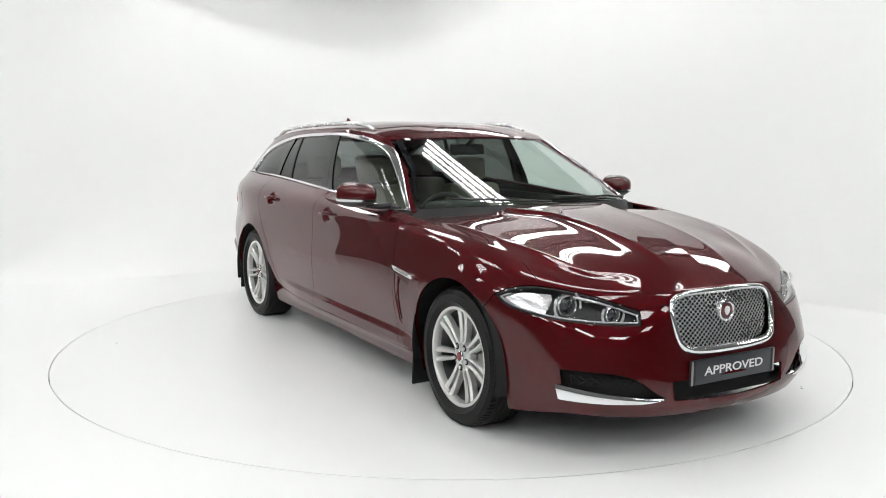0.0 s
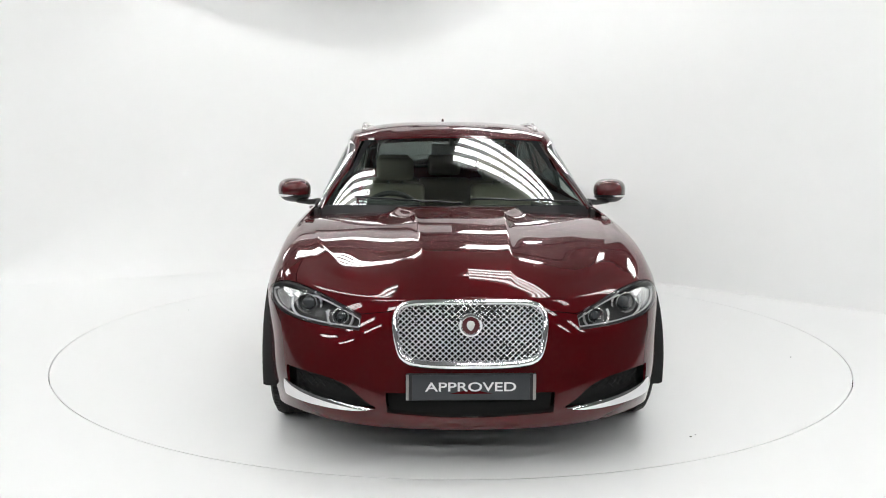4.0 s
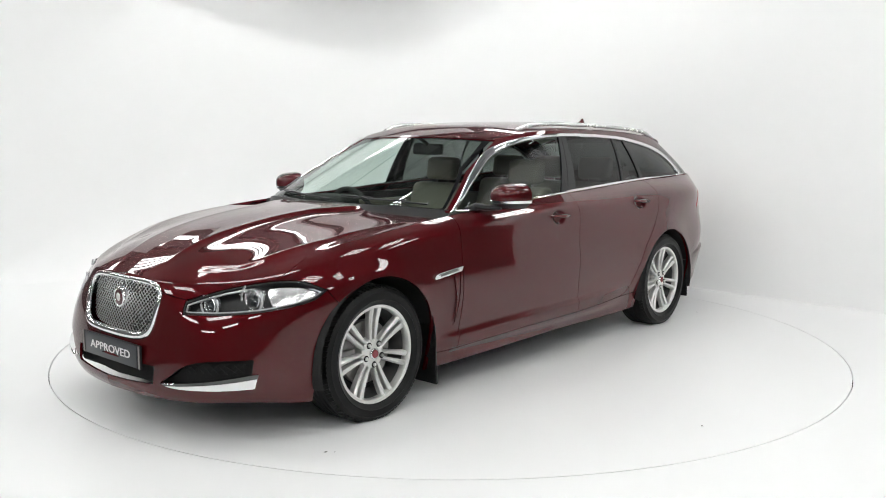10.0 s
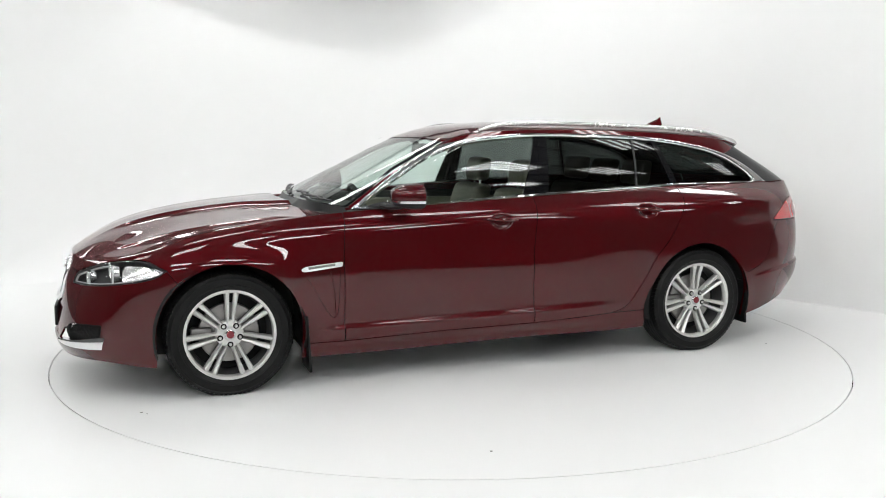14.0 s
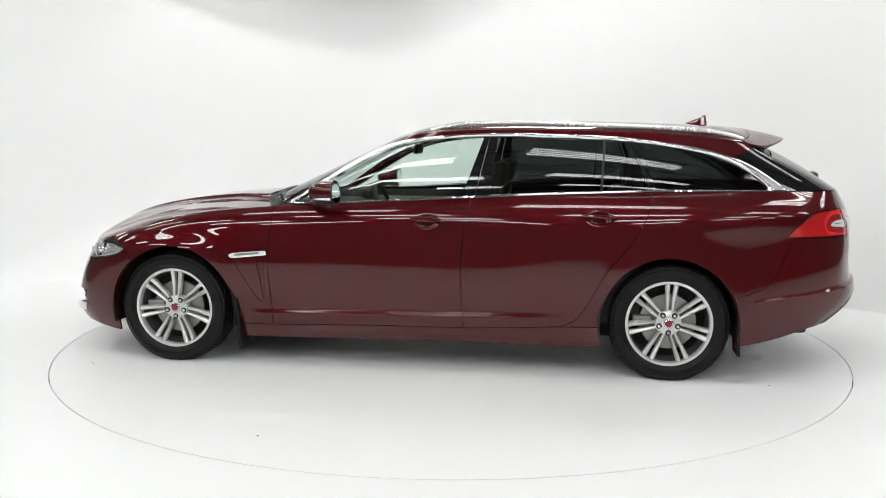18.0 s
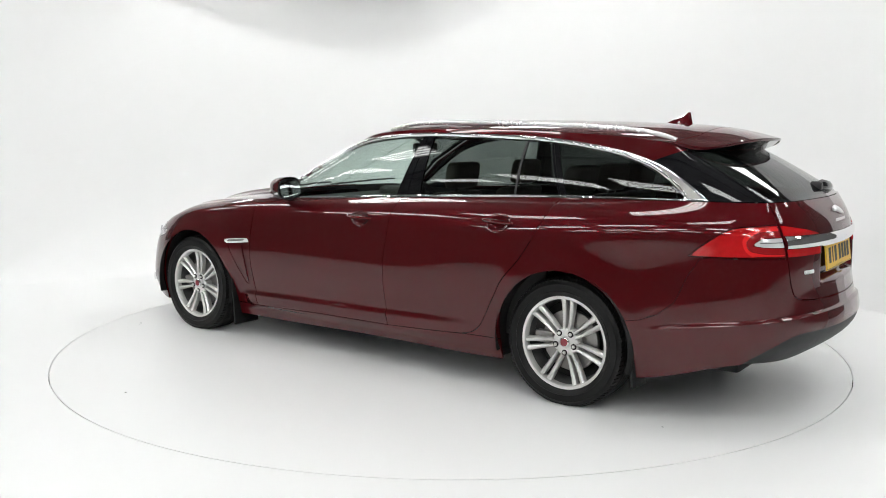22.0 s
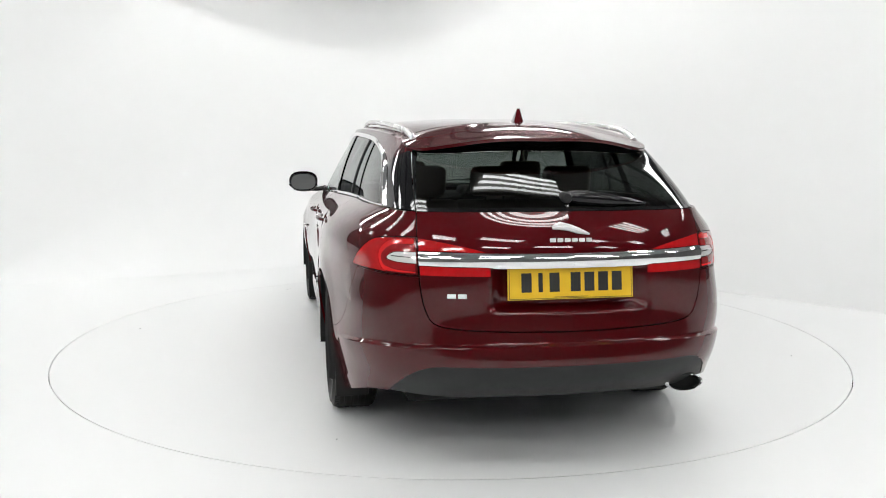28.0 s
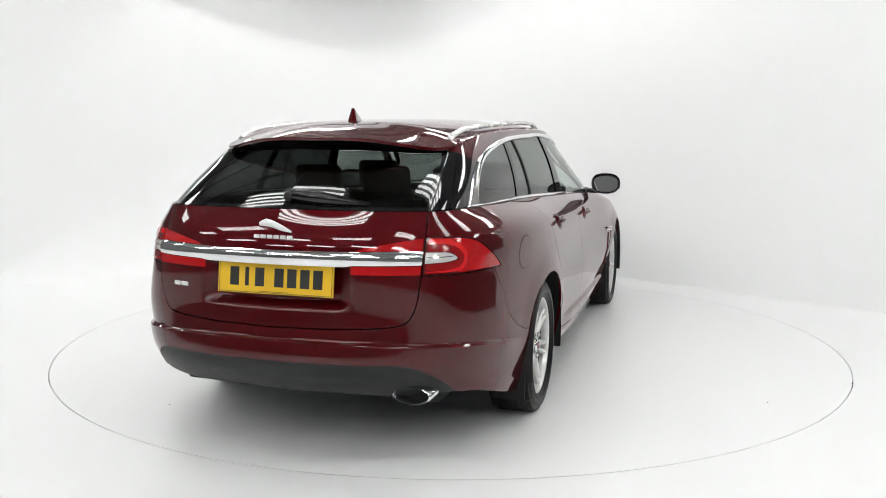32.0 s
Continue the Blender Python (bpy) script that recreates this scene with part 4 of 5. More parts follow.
# door handles
for (hx, hz), doors in zip(HANDLES, (front_doors, rear_doors)):
    for side, door in zip((1, -1), doors):
        pts, rad = [], []
        for k in range(15):
            t = k / 14
            x = hx + .098 - .196 * t
            p, n = skin(x, hz + .004 - .006 * (t - .5), "flank", 0)
            base = np.interp(x, (hx - .098, hx + .098), (skin(hx - .098, hz, "flank")[0][1], skin(hx + .098, hz, "flank")[0][1]))
            pts.append((x, side * (base + .009 + .020 * math.sin(math.pi * min(1, max(0, t)))), hz + .006 - .010 * (t - .5)))
            rad.append(.007 + .010 * math.sin(math.pi * t) ** .5 if 0 < t < 1 else .005)
        part("door_handle", tube(pts, rad, 10, .75), PAINT, door, "body-coloured pull handle")

# roof rails and aerial
for side in (1, -1):
    t = np.linspace(0, 1, 40)
    x = -.07 - 1.80 * t
    y = .566 + .012 * np.sin(math.pi * t) - .035 * t ** 3
    top = np.array([ROOF.P.reshape(-1, 3)[np.argmin(((ROOF.P.reshape(-1, 3)[:, :2] - (a, b)) ** 2).sum(1)), 2] for a, b in zip(x, y)])
    rise = .026 * np.clip(np.minimum(t, 1 - t) / .10, 0, 1) ** .7
    part("roof_rail", tube(np.stack([x, side * y, top + rise - .004], -1), .0145, 12, .9), RAIL, car, "satin aluminium roof rail")
bm = bmesh.new()
V = [(-1.58, 0, 1.425), (-1.66, .020, 1.425), (-1.735, .026, 1.418), (-1.75, 0, 1.418), (-1.735, -.026, 1.418), (-1.66, -.020, 1.425), (-1.64, 0, 1.452), (-1.69, .010, 1.463), (-1.725, .006, 1.492), (-1.735, 0, 1.490), (-1.725, -.006, 1.492), (-1.69, -.010, 1.463)]
F = [[0, 1, 7, 6], [1, 2, 8, 7], [2, 3, 9, 8], [3, 4, 10, 9], [4, 5, 11, 10], [5, 0, 6, 11], [6, 7, 8, 9], [6, 9, 10, 11]]
part("roof_aerial", (V, F), PAINT, car, "body-coloured shark-fin aerial", 50)


# ---- door mirrors ----
def mirror_shell(side):
    """A rounded mirror head: front cap, lamp strip, dark foot and glass."""
    head = new("door_mirror")
    head.parent = car

    def ball(cx, cy, cz, rx, ry, rz, back, z0, z1, n=28, m=14, power=2.6):
        V, F = [], []
        for i in range(m + 1):
            for j in range(n + 1):
                a, b = math.pi * (j / n) - math.pi / 2, -math.pi / 2 + math.pi * i / m
                ex = math.copysign(abs(math.cos(b)) ** (2 / power), math.cos(b))
                px = rx * ex * math.cos(a)
                py = ry * ex * math.copysign(abs(math.sin(a)) ** (2 / power), math.sin(a))
                pz = rz * math.copysign(abs(math.sin(b)) ** (2 / power), math.sin(b))
                pz = min(max(pz, z0), z1)
                V.append((cx + px, side * (cy + py - .18 * px), cz + pz))
        for i in range(m):
            for j in range(n):
                a = i * (n + 1) + j
                q = [a, a + 1, a + n + 2, a + n + 1]
                F.append(q if side > 0 else q[::-1])
        return V, F

    part("mirror_cap", ball(.432, .955, 1.032, .160, .098, .070, 0, -.020, .2), PAINT, head)
    part("indicator_strip", ball(.432, .957, 1.032, .163, .100, .072, 0, -.036, -.021), CHROME, head, "pale indicator strip")
    part("mirror_base", ball(.432, .952, 1.030, .158, .096, .070, 0, -.2, -.034), BLACK, head)
    V = [(.436, side * (.955 + .092 * math.copysign(abs(math.cos(a)) ** .75, math.cos(a))), 1.028 + .062 * math.copysign(abs(math.sin(a)) ** .75, math.sin(a))) for a in np.linspace(0, 2 * math.pi, 40, endpoint=False)]
    V2 = [(.426, p[1], p[2]) for p in V]
    part("mirror_rim", (V + V2, [[i, (i + 1) % 40, 40 + (i + 1) % 40, 40 + i] for i in range(40)] + [list(range(40))]), BLACK, head)
    V = [(.424 + .0062 * math.copysign(abs(math.sin(a)) ** .75, math.sin(a)), side * (.955 + .084 * math.copysign(abs(math.cos(a)) ** .75, math.cos(a))), 1.028 + .054 * math.copysign(abs(math.sin(a)) ** .75, math.sin(a))) for a in np.linspace(0, 2 * math.pi, 40, endpoint=False)]
    part("mirror_glass", (V, [list(range(40))[::(1 if side < 0 else -1)]]), MIRROR, head, "silvered mirror glass")
    part("mirror_arm", tube([(.60, side * .79, .975), (.57, side * .85, .968), (.53, side * .92, .972)], [.030, .026, .022], 12, .6), BLACK, head)
    part("mirror_foot", tube([(.68, side * .787, .962), (.60, side * .795, .968), (.52, side * .792, .972)], [.012, .026, .012], 12, .8, (0, 1, 0)), BLACK, head)


MIRROR = material("mirror_silver", (0.85, 0.86, 0.87), 0.02, 1.0)
for side in (1, -1):
    mirror_shell(side)

# ---- tail ----
RED = material("red_lens", (0.42, 0.004, 0.006), 0.10, coat=1.0, grain=0.38, scale=34)
RED_BRIGHT = material("red_lens_bright", (0.66, 0.012, 0.014), 0.16, coat=0.8, grain=0.10, scale=90)
RED_DARK = material("red_lens_dark", (0.10, 0.003, 0.004), 0.15, coat=0.8, grain=0.1, scale=60)
RED_DEEP = material("red_lens_deep", (0.26, 0.006, 0.008), 0.14, coat=0.6, grain=0.15, scale=90)
REVERSE = material("reverse_lens", (0.66, 0.65, 0.64), 0.14, 0.2, coat=0.6, grain=0.1, scale=150)
tails = []
for sg in (1, -1):
    o = new("tail_lamp")
    o.parent = car
    tails.append(o)
outer = np.minimum(LAMP_REAR, -HATCH - .0025)
core = wrap([(-2.065, .832, .812), (-2.439, .601, .85)])
core = core[0][0] + .62 * (core[1][0] - core[0][0])
inner_core = inside(closed([(core, .868), (core, .868), (core + .03, .887), (core + .08, .900), (5.75, .905), (5.75, .905), (5.75, .856), (5.75, .856), (core + .08, .858)], 6), S, Z)
both("lamp_base", LOWER.cut(outer - .001), RED_DARK, tails, "", .02, -.0015)
both("outer_lens", LOWER.cut(outer - .004, -inner_core - .050), RED, tails, "red tail lamp lens", .012, .003)
both("light_band", LOWER.cut(outer - .008, inner_core + .050, -inner_core - .030), RED_BRIGHT, tails, "bright red band round the lamp's middle", .012, .0015)
both("inner_lens", LOWER.cut(outer - .008, inner_core + .028, -inner_core - .0015), RED_DEEP, tails, "", .012, .003)
both("reverse_lens", LOWER.cut(outer - .004, inner_core - .002), REVERSE, tails, "clear reversing lens", .01, .002)
both("reverse_bar", LOWER.cut(outer - .006, inner_core - .010, .0032 - np.abs(Z - .879)), CHROME, tails, "", .006, .0045)
strip_top, strip_low = .902 + .004 * (Y / .6) ** 2, .850 + .002 * (Y / .6) ** 2
on_hatch = HATCH - .006
both("hatch_lens", LOWER.cut(on_hatch, Z - strip_top - .003, inside(closed([(.70, .966), (.70, .966), (.60, .956), (.50, .941), (.42, .926), (.362, .912), (.335, .90), (.335, .90), (.70, .90), (.70, .90)], 6), Y, Z), -1.9 - X), RED, hatch, "red upper tailgate lens", .015, .003)
both("hatch_lens", LOWER.cut(on_hatch, strip_low - .003 - Z, Z - .814, Y - .33, -1.9 - X), RED, hatch, "red lower tailgate lens", .015, .003)
whole("chrome_strip", LOWER.cut(on_hatch, strip_top - Z, Z - strip_low, -1.9 - X), CHROME, hatch, "chrome strip across the tailgate", .02, lambda v: .014 - .006 * ((v[:, 2] - .878) / .026) ** 2, 50)

YELLOW = material("plate_yellow", (0.72, 0.44, 0.02), 0.4, grain=0.05, scale=200, rough_var=0.05)
INK = material("plate_ink", (0.02, 0.02, 0.02), 0.5, grain=0.2, scale=300)


def tail_panel(y0, y1, z0, z1, lift, thick, n=8, x0=-2.540, lean=.127):
    """A flat panel on the plate's plane, which leans with the tailgate."""
    bm = box(-thick, 0, y0, y1, z0, z1, min(.0015, thick * .4), 1)
    for v in bm.verts:
        v.co.x += x0 - lift + (v.co.z - .72) * lean
    return bm


rear_plate = part("rear_plate", tail_panel(-.262, .262, .718, .848, 0, .006), YELLOW, car, "yellow number plate with dark characters")
for y0, y1, z0, z1 in ((-.256, .256, .8425, .8445), (-.256, .256, .7215, .7235), (-.256, -.254, .7215, .8445), (.254, .256, .7215, .8445)):
    part("plate_border", tail_panel(y0, y1, z0, z1, .006, .0008), INK, rear_plate)
for k in range(7):
    yc = .185 - .058 * k - (.030 if k > 2 else 0)
    w = .009 if k == 1 else .021
    part("character_bar", tail_panel(yc - w, yc + w, .748, .824, .006, .0010), INK, rear_plate)
part("maker_line", tail_panel(-.07, .07, .7265, .7285, .006, .0008), INK, rear_plate)


def plain_badge(y0, y1, z0, z1, parts, lift=.004):
    for a, b, c, d in parts:
        pts = [skin(abs(y0 + (y1 - y0) * u), z0 + (z1 - z0) * v, "tail", lift)[0] for u, v in ((a, b), (c, d))]
        sgn = [1 if y0 + (y1 - y0) * u >= 0 else -1 for u in (a, c)]
        yield [(p[0], s * p[1], p[2]) for p, s in zip(pts, sgn)]


marks = new("model_badge")
marks.parent = hatch
for p in plain_badge(.497, .425, .728, .748, [(0, .5, .45, .5), (.55, .5, 1, .5)]):
    part("badge_bar", tube(p, .009, 8, .5, (1, 0, 0)), SILVER, marks)
name = new("maker_badge")
name.parent = hatch
for p in plain_badge(.095, -.085, .948, .960, [(k / 6 + .02, .5, (k + 1) / 6 - .02, .5) for k in range(6)]):
    part("badge_bar", tube(p, .0078, 8, .5, (1, 0, 0)), SILVER, name)
pts = [skin(abs(y), z, "tail", .007)[0] for y, z in ((.075, 1.002), (.045, 1.004), (.01, .997), (-.03, .987), (-.075, .976))]
pts = [(p[0], math.copysign(abs(y), y), p[2]) for p, y in zip(pts, (.075, .045, .01, -.03, -.075))]
part("emblem", tube(pts, [.008, .016, .014, .012, .004], 8, .8, (1, 0, 0)), SILVER, name, "chrome leaping emblem, plainly shaped")

# rear wiper
wiper = part("rear_wiper", tube([(-2.412, -.01, 1.114), (-2.422, -.06, 1.114), (-2.428, -.16, 1.106), (-2.420, -.27, 1.095), (-2.400, -.365, 1.084)], [.022, .031, .029, .018, .006], 12, .75, (1, 0, 0)), GLOSS, hatch, "black rear wiper")
part("wiper_blade", tube([(-2.425, -.02, 1.086), (-2.430, -.18, 1.080), (-2.402, -.36, 1.073)], .006, 6), BLACK, wiper)
part("wiper_cap", lathe([(0, -.035), (.018, -.032), (.024, -.02), (.024, .02)], 20, "x", (-2.405, -.012, 1.112)), BLACK, wiper)

# exhaust
tail_pipe = part("exhaust_tip", lathe([(.030, .05), (.030, -.02), (.033, -.028), (.037, -.022), (.037, .12)], 40, "x", (0, 0, 0)), CHROME, car, "oval chrome exhaust tip")
tail_pipe.location, tail_pipe.scale = (-2.420, -.556, .317), (1, 2.3, 1.05)
part("exhaust_bore", lathe([(0, .03), (.030, .03)], 32, "x"), LINER, tail_pipe)

# front wipers, lying along the foot of the windscreen
def on_screen(y, v, lift):
    """A point over the windscreen at a given y and share of its height."""
    k = int(round(v * (GLASSHOUSE.P.shape[1] - 1)))
    i = int(np.argmin(np.abs(GLASSHOUSE.P[:90, k, 1] - abs(y))))
    p = GLASSHOUSE.P[i, k] + GLASSHOUSE.N[i, k] * lift
    return (p[0], math.copysign(p[1], y), p[2])


for y0, y1, v0, v1 in ((.02, -.56, .035, .10), (.66, .08, .05, .09)):
    t = np.linspace(0, 1, 12)
    w = part("front_wiper", tube([on_screen(y0 + (y1 - y0) * k, v0 + (v1 - v0) * k, .016) for k in t], .008, 8, .7), BLACK, car, "black windscreen wiper")
    part("wiper_blade", tube([on_screen(y0 + (y1 - y0) * (k * .92 + .08), v0 + .02 + (v1 - v0) * k, .008) for k in t], .005, 6), BLACK, w)

# ---- cabin ----
BEIGE = material("beige_leather", (0.20, 0.178, 0.138), 0.5, grain=0.08, scale=120, bump=0.15, rough_var=0.06)
DARKTRIM = material("dark_trim", (0.022, 0.021, 0.020), 0.6, grain=0.2, scale=200, bump=0.1)
LININGS = material("pale_headlining", (0.55, 0.52, 0.47), 0.85, grain=0.05, scale=150)


def pad(x0, x1, y0, y1, z0, z1, lean=0.0, bevel=.04):
    bm = box(x0, x1, y0, y1, z0, z1, bevel, 4)
    for v in bm.verts:
        v.co.x -= lean * (v.co.z - z0)
    return bm


for x, cols in ((-.03, (.37, -.37)), (-.85, (.40, 0, -.40))):
    for y in cols:
        w = .25 if x > 0 else .21
        seat = new("seat")
        seat.parent = car
        part("cushion", pad(x - .28, x + .25, y - w, y + w, .36, .54), BEIGE, seat)
        part("backrest", pad(x - .30, x - .16, y - w, y + w, .50, 1.02, .32), BEIGE, seat, "beige leather backrest")
        part("headrest", pad(x - .47, x - .37, y - .13, y + .13, 1.04, 1.20, .15, .035), BEIGE, seat, "beige leather headrest")
        for yy in (-.05, .05):
            part("headrest_post", tube([(x - .42, y + yy, .98), (x - .43, y + yy, 1.08)], .006, 6), CHROME, seat)
part("dashboard", pad(.55, 1.02, -.70, .70, .62, .93, .15, .06), DARKTRIM, car)
part("instrument_hood", pad(.52, .72, -.55, -.20, .88, .985, .1, .035), DARKTRIM, car)
part("centre_console", pad(-.35, .62, -.11, .11, .30, .62, 0, .03), DARKTRIM, car)
wheel_pts = [(.42 + .06 * math.sin(a), -.37 + .185 * math.cos(a), .845 + .17 * math.sin(a)) for a in np.linspace(0, 2 * math.pi, 41)]
steer = part("steering_wheel", tube(wheel_pts, .016, 10, 1, (1, 0, .3), False), DARKTRIM, car)
part("steering_hub", pad(.42, .46, -.44, -.30, .79, .89, -.3, .02), DARKTRIM, steer)
mirror_in = part("rear_view_mirror", pad(.10, .13, -.125, .125, 1.235, 1.305, .1, .014), DARKTRIM, car)
part("mirror_stem", tube([(.12, 0, 1.30), (.20, 0, 1.345)], .012, 8), DARKTRIM, mirror_in)
for side in (1, -1):
    part("door_card", box(-1.3, .80, *sorted((side * .77, side * .80)), .30, .95, .01), DARKTRIM, car)
    part("door_card_top", box(-1.3, .72, *sorted((side * .70, side * .765)), .62, .90, .02), BEIGE, car)
    part("sun_visor", pad(-.02, .10, *sorted((side * .12, side * .50)), 1.335, 1.35, 0, .005), LININGS, car)
part("cabin_floor", box(-2.0, .9, -.72, .72, .27, .30), DARKTRIM, car)
part("bulkhead", box(.95, .98, -.78, .78, .2, .90), DARKTRIM, car)
part("boot_floor", box(-2.35, -1.1, -.62, .62, .50, .55), DARKTRIM, car)
part("luggage_cover", box(-2.15, -1.28, -.60, .60, .93, .945, .004), DARKTRIM, car)
lining = ROOF.cut(.55 - np.abs(ROOF.y), -ROOF.x - .05, ROOF.x + 1.95)
whole("headlining", lining, LININGS, car, "", .004, -.035)
sticker = part("windscreen_sticker", box(-.0005, .0005, -.018, .018, -.012, .012), SILVER, windscreen)
sticker.location, sticker.rotation_euler = (.235, -.50, 1.335), (0, radians(-62), 0)

# the round fuel flap on the right rear quarter
flap_way = np.where((Y > .5) & (X < -1), .074 - np.hypot(X + 1.82, Z - .84), -1)
part("fuel_flap", shell(LOWER.cut(flap_way), .003, .0012, True), PAINT, quarters[1], "round fuel flap")
part("flap_gap", shell(LOWER.cut(flap_way + .0028, -flap_way), .002, .0004, True), LINER, quarters[1])

# ---- the studio ----
def plain(name, V, F, mat, label="", category="", kind="structure", smooth=True):
    me = mesh_from(name, V, F, mat, 40)
    return tagged(new(name, me), label, category, "", kind)


R_TABLE = 2.497
FLOOR = material("white_floor", (0.85, 0.85, 0.85), 0.32, grain=0.012, scale=3.0, rough_var=0.03, spec=0.40)
V, F = [], []
radii = [0, .6, 1.2, 1.8, 2.3, R_TABLE - .003]
n = 160
for k in range(n):
    a = 2 * math.pi * k / n
    for r in radii[1:]:
        V.append((r * math.cos(a), r * math.sin(a), 0))
    V.append((radii[-1] * math.cos(a), radii[-1] * math.sin(a), -.03))
V.append((0, 0, 0))
m = len(radii)
for k in range(n):
    q = (k + 1) % n
    F.append([len(V) - 1, k * m, q * m])
    for j in range(m - 1):
        F.append([k * m + j, k * m + j + 1, q * m + j + 1, q * m + j])
turntable = new("turntable")
tagged(turntable, "round white turntable set flush in the studio floor", "turntable")
part("deck", (V, F), FLOOR, turntable)
SPECK = material("dirt_speck", (0.10, 0.10, 0.10), 0.7, grain=0.3, scale=300)
for x, y, r in ((2.015, 1.03, .0055), (1.99, 1.06, .003), (-1.9, .9, .004), (.6, 2.1, .005), (-.9, -2.0, .004)):
    bm = bmesh.new()
    bmesh.ops.create_uvsphere(bm, u_segments=8, v_segments=4, radius=r)
    for v in bm.verts:
        v.co = Vector((x + v.co.x * 1.6, y + v.co.y, .0005 + abs(v.co.z) * .3))
    part("dirt_speck", bm, SPECK, turntable)

# the floor round it, with a hole for the table
V, F = [], []
rings = [R_TABLE + .003, 2.7, 3.2, 4.5, 7, 12, 16]
for k in range(n):
    a = 2 * math.pi * k / n
    V.append((rings[0] * math.cos(a), rings[0] * math.sin(a), -.03))
    for r in rings:
        V.append((r * math.cos(a), r * math.sin(a), 0))
m = len(rings) + 1
for k in range(n):
    q = (k + 1) % n
    for j in range(m - 1):
        F.append([k * m + j, k * m + j + 1, q * m + j + 1, q * m + j])
plain("floor", V, F, FLOOR, "glossy white studio floor")
PIT = material("pit", (0.05, 0.05, 0.05), 0.9, grain=0.2, scale=20)
plain("floor_pit", [(-3, -3, -.031), (3, -3, -.031), (3, 3, -.031), (-3, 3, -.031)], [[0, 1, 2, 3]], PIT, "dark gap under the turntable")

# the cove: a plan line swept up with a rounded foot; the right wall meets the floor in a plain joint
PLAN = [(-4.16, 1.72, .06), (-3.9, 2.2, .25), (-3.4, 2.85, .8), (-2.9, 3.4, .9), (-1.2, 4.0, .8), (.0, 3.8, .4), (.9, 3.09, .06), (1.5, 2.53, .012), (2.48, 1.64, .012), (3.36, .82, .012), (4.3, -.05, .012)]
TOP = 2.95


def cove():
    ctrl = np.array(PLAN)
    t = np.concatenate([[0], np.cumsum(np.linalg.norm(np.diff(ctrl[:, :2], axis=0), axis=1))])
    tt = np.linspace(0, t[-1], 110)
    xy = np.stack([np.interp(tt, t, ctrl[:, i]) for i in range(3)], -1)
    xy = blur(xy, 40, 0)
    d = np.gradient(xy[:, :2], axis=0)
    nrm = np.stack([d[:, 1], -d[:, 0]], -1)
    nrm /= np.linalg.norm(nrm, axis=1, keepdims=True)
    nrm *= np.sign((nrm * -xy[:, :2]).sum(1, keepdims=True))
    V, F = [], []
    prof = 38
    for (x, y, r), nn in zip(xy, nrm):
        for k in range(14):
            a = math.pi / 2 * k / 13
            off = r * (1 - math.sin(a))
            V.append((x + nn[0] * off, y + nn[1] * off, .001 + r * (1 - math.cos(a))))
        for k in range(24):
            z = .001 + r + (TOP - r) * (k + 1) / 24
            V.append((x, y, z))
    for i in range(len(xy) - 1):
        for j in range(prof - 1):
            a = i * prof + j
            F.append([a, a + prof, a + prof + 1, a + 1])
    return V, F


V, F = cove()
plain("wall_cove", V, F, WHITE, "smooth white studio cove wall")

# unseen box added above the deep corner: keeps tubes' light off the wall's head
me = bpy.data.meshes.new("shade_box")
bm = box(-2.95, .0, 3.02, 3.24, 2.90, 3.4, .01)
bm.to_mesh(me)
bm.free()
me.materials.append(WHITE)
tagged(new("shade_box", me), "white box added out of view to shade the cove's deep corner", kind="structure")

# the rest of the hall: grey walls behind the camera and a grey roof with dark beams and banks of tubes
HALL = material("hall_wall", (0.11, 0.11, 0.11), 0.85, grain=0.15, scale=2, bump=0.05)
CEIL = material("hall_ceiling", (0.27, 0.27, 0.27), 0.85, grain=0.1, scale=2)
DARK_CEIL = material("roof_over_cove", (0.22, 0.22, 0.22), 0.9, grain=0.1, scale=2)
BEAM = material("roof_beam", (0.08, 0.08, 0.085), 0.6, grain=0.2, scale=20)
H = 4.3
for nm, V in (("wall_south", [(-9, -11, 0), (9, -11, 0), (9, -11, H), (-9, -11, H)]), ("wall_west", [(-9, -11, 0), (-9, 7, 0), (-9, 7, H), (-9, -11, H)]),
              ("wall_east", [(9, -11, 0), (9, 7, 0), (9, 7, H), (9, -11, H)]), ("wall_north", [(-9, 7, 0), (9, 7, 0), (9, 7, H), (-9, 7, H)])):
    plain(nm, V, [[0, 1, 2, 3]], HALL, "grey hall wall")
for nm, y0, y1, mat, label in (("ceiling_south", -11, -1.2, CEIL, "grey sheeted hall roof"), ("ceiling_north", -1.2, 7, DARK_CEIL, "grey roof over the cove")):
    plain(nm, [(x, y, z) for z in (H, H + .12) for x, y in ((-9, y0), (9, y0), (9, y1), (-9, y1))],
          [[3, 2, 1, 0], [4, 5, 6, 7], [0, 1, 5, 4], [1, 2, 6, 5], [2, 3, 7, 6], [3, 0, 4, 7]], mat, label)
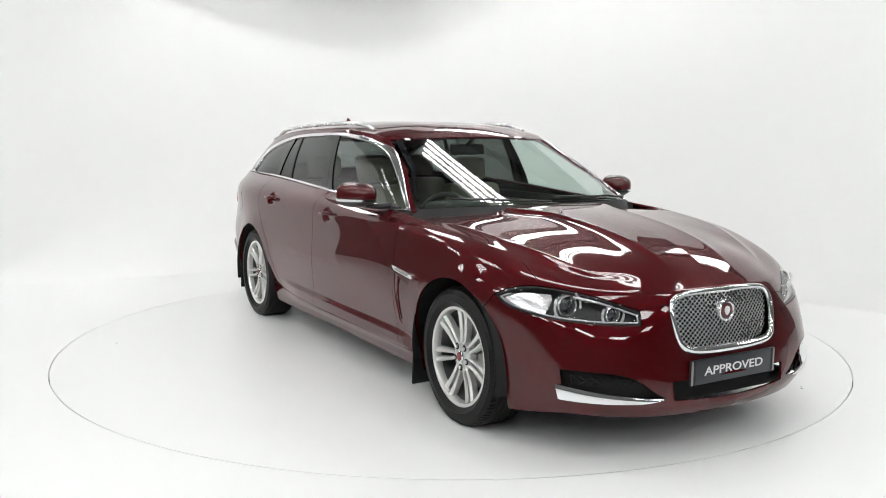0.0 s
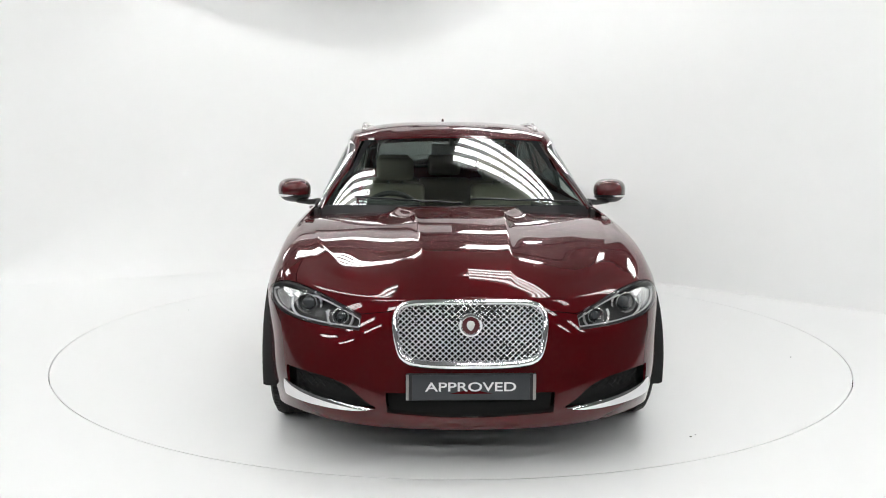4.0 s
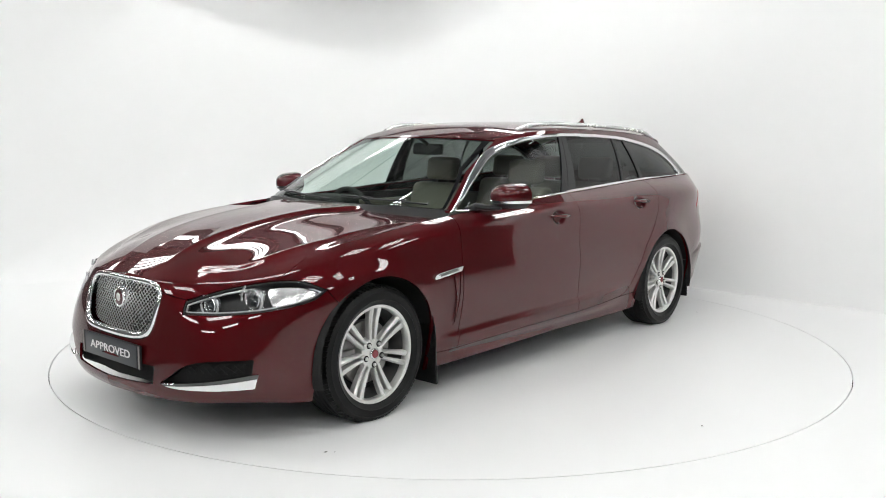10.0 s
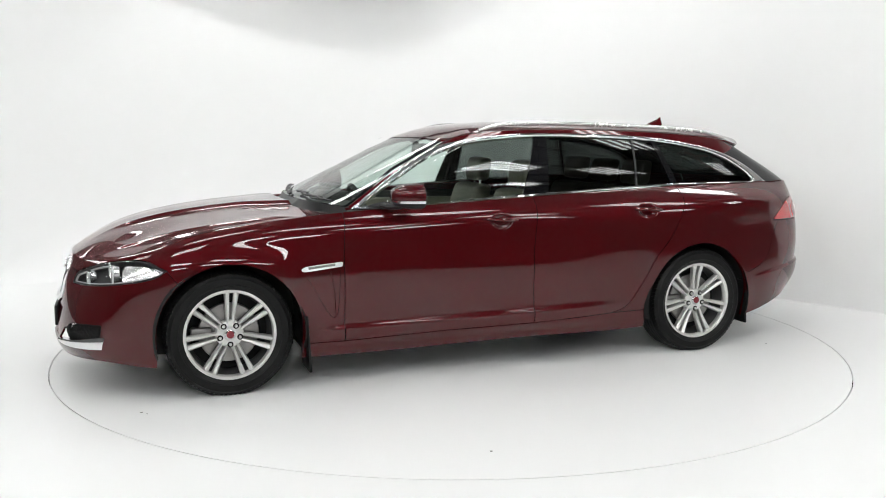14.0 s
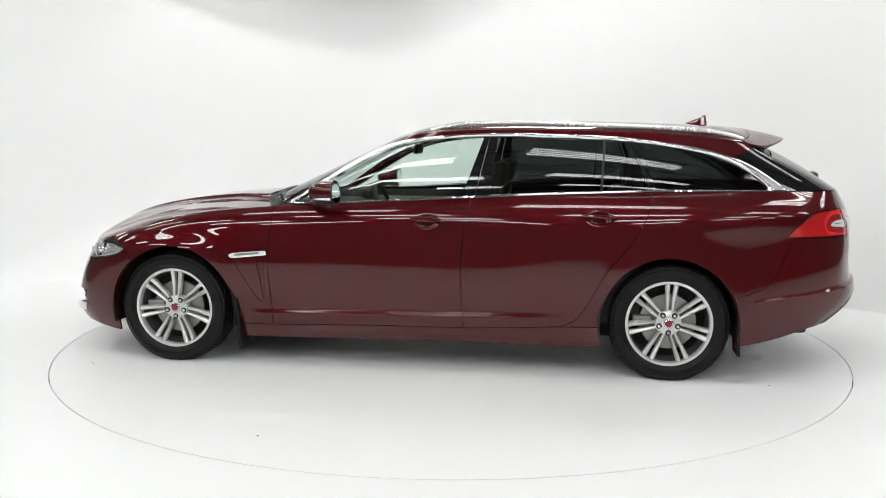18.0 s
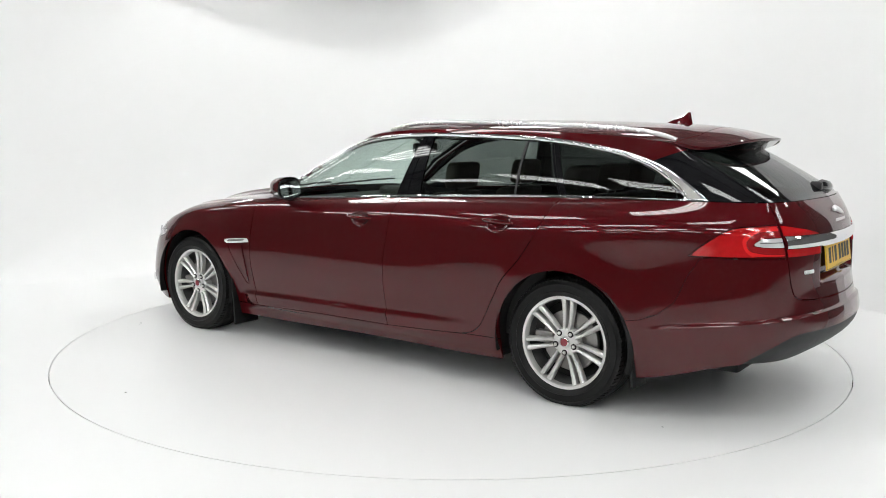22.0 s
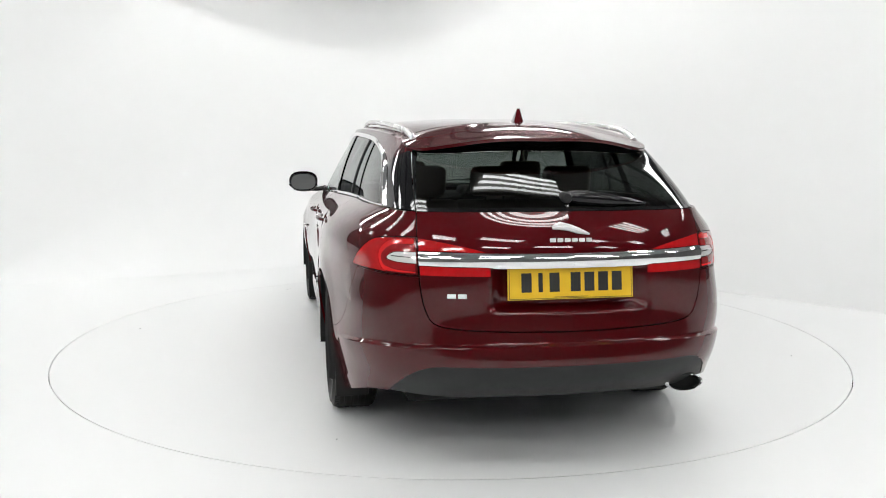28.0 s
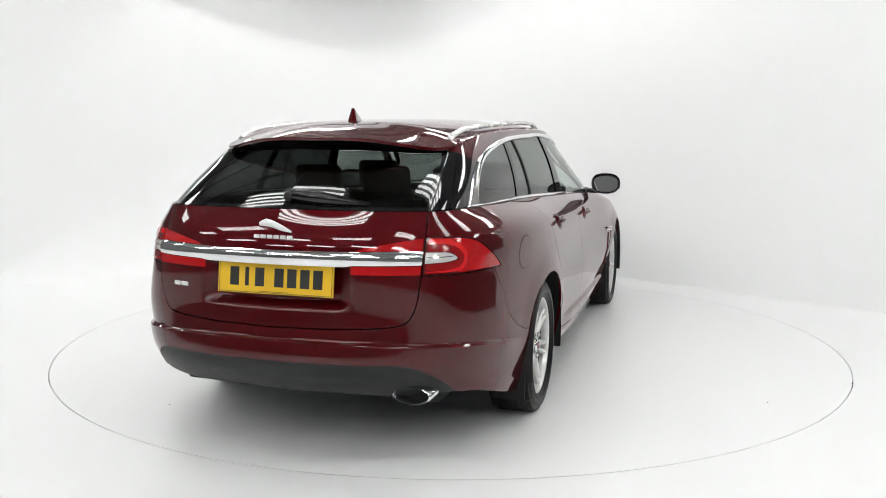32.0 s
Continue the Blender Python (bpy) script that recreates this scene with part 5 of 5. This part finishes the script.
for k, y in enumerate((-10.2, -8.9, -7.6, -6.3, -5.0, -3.7, -2.4, -1.1, .2, 1.5, 2.8, 4.1)):
    me = bpy.data.meshes.new("beam")
    bm = box(-8.9, 8.9, y - .03, y + .03, H - .16, H, .005)
    bm.to_mesh(me)
    bm.free()
    me.materials.append(BEAM)
    tagged(new("roof_beam", me), "slim dark roof beam under the hall ceiling", "beam", "beams under the hall ceiling")
TUBE = material("lamp_tube", (1, 1, 1), 0.5, emit=(0.985, 1.0, 0.985), power=TUBE_POWER)
REFLECT = material("tray_grey", (0.16, 0.16, 0.16), 0.5, grain=0.03, scale=20)
TRAY = material("lamp_tray", (0.05, 0.05, 0.05), 0.5, grain=0.05, scale=40)
first = None
for bx in (-7.5, -4.7, -1.9, 0.9, 3.7, 6.5):
    for by in (-8.9, -6.3, -3.7, -1.1, 1.5, 4.1):
        m = pose(bx, by, H - .35, 0, 0, -18)
        if first is None:
            first = new("ceiling_light")
            first.matrix_basis = m
            tagged(first, "bank of four long fluorescent tubes on dark cross bars", "ceiling light", "banks of tubes under the ceiling")
            for x in (-.7, .7):
                part("cross_bar", box(x - .02, x + .02, -.29, .29, .05, .08, .004), TRAY, first)
            # unseen folded sheet added over the tubes, keeps their light off the ceiling
            prof = [(-.30, .030), (-.29, .047), (.29, .047), (.30, .030)]
            prof += [(y * 1.012, z + .006) for y, z in prof[::-1]]
            part("tray", ([(x, y, z) for x in (-.86, .86) for y, z in prof], [[i, (i + 1) % 8, 8 + (i + 1) % 8, 8 + i] for i in range(8)]), REFLECT, first, "grey folded sheet added over the tubes to block upward light")
            for k in range(4):
                y = -.21 + .14 * k
                part("tube", tube([(-.80, y, 0), (.80, y, 0)], .033, 10), TUBE, first)
            part("spine", box(-.72, .72, -.02, .02, .08, .11, .004), TRAY, first)
            for x in (-.06, .06):
                part("hanger", tube([(x, 0, .10), (x, 0, .200)], .008, 6), STEEL, first)
        else:
            copy_thing(first, m)


def motions():
    """The turntable and the car on it turn together, about two fifths of a round a minute and a bit more."""
    table, ride = [], []
    for k in range(33):
        a = radians(turn(k))
        table.append((k, pose(0, 0, 0, 0, 0, turn(k))))
        ride.append((k, pose(.104 * math.cos(a) + .005 * math.sin(a), .104 * math.sin(a) - .005 * math.cos(a), 0, 0, 0, turn(k))))
    walk(turntable, table)
    walk(car, ride)


motions()
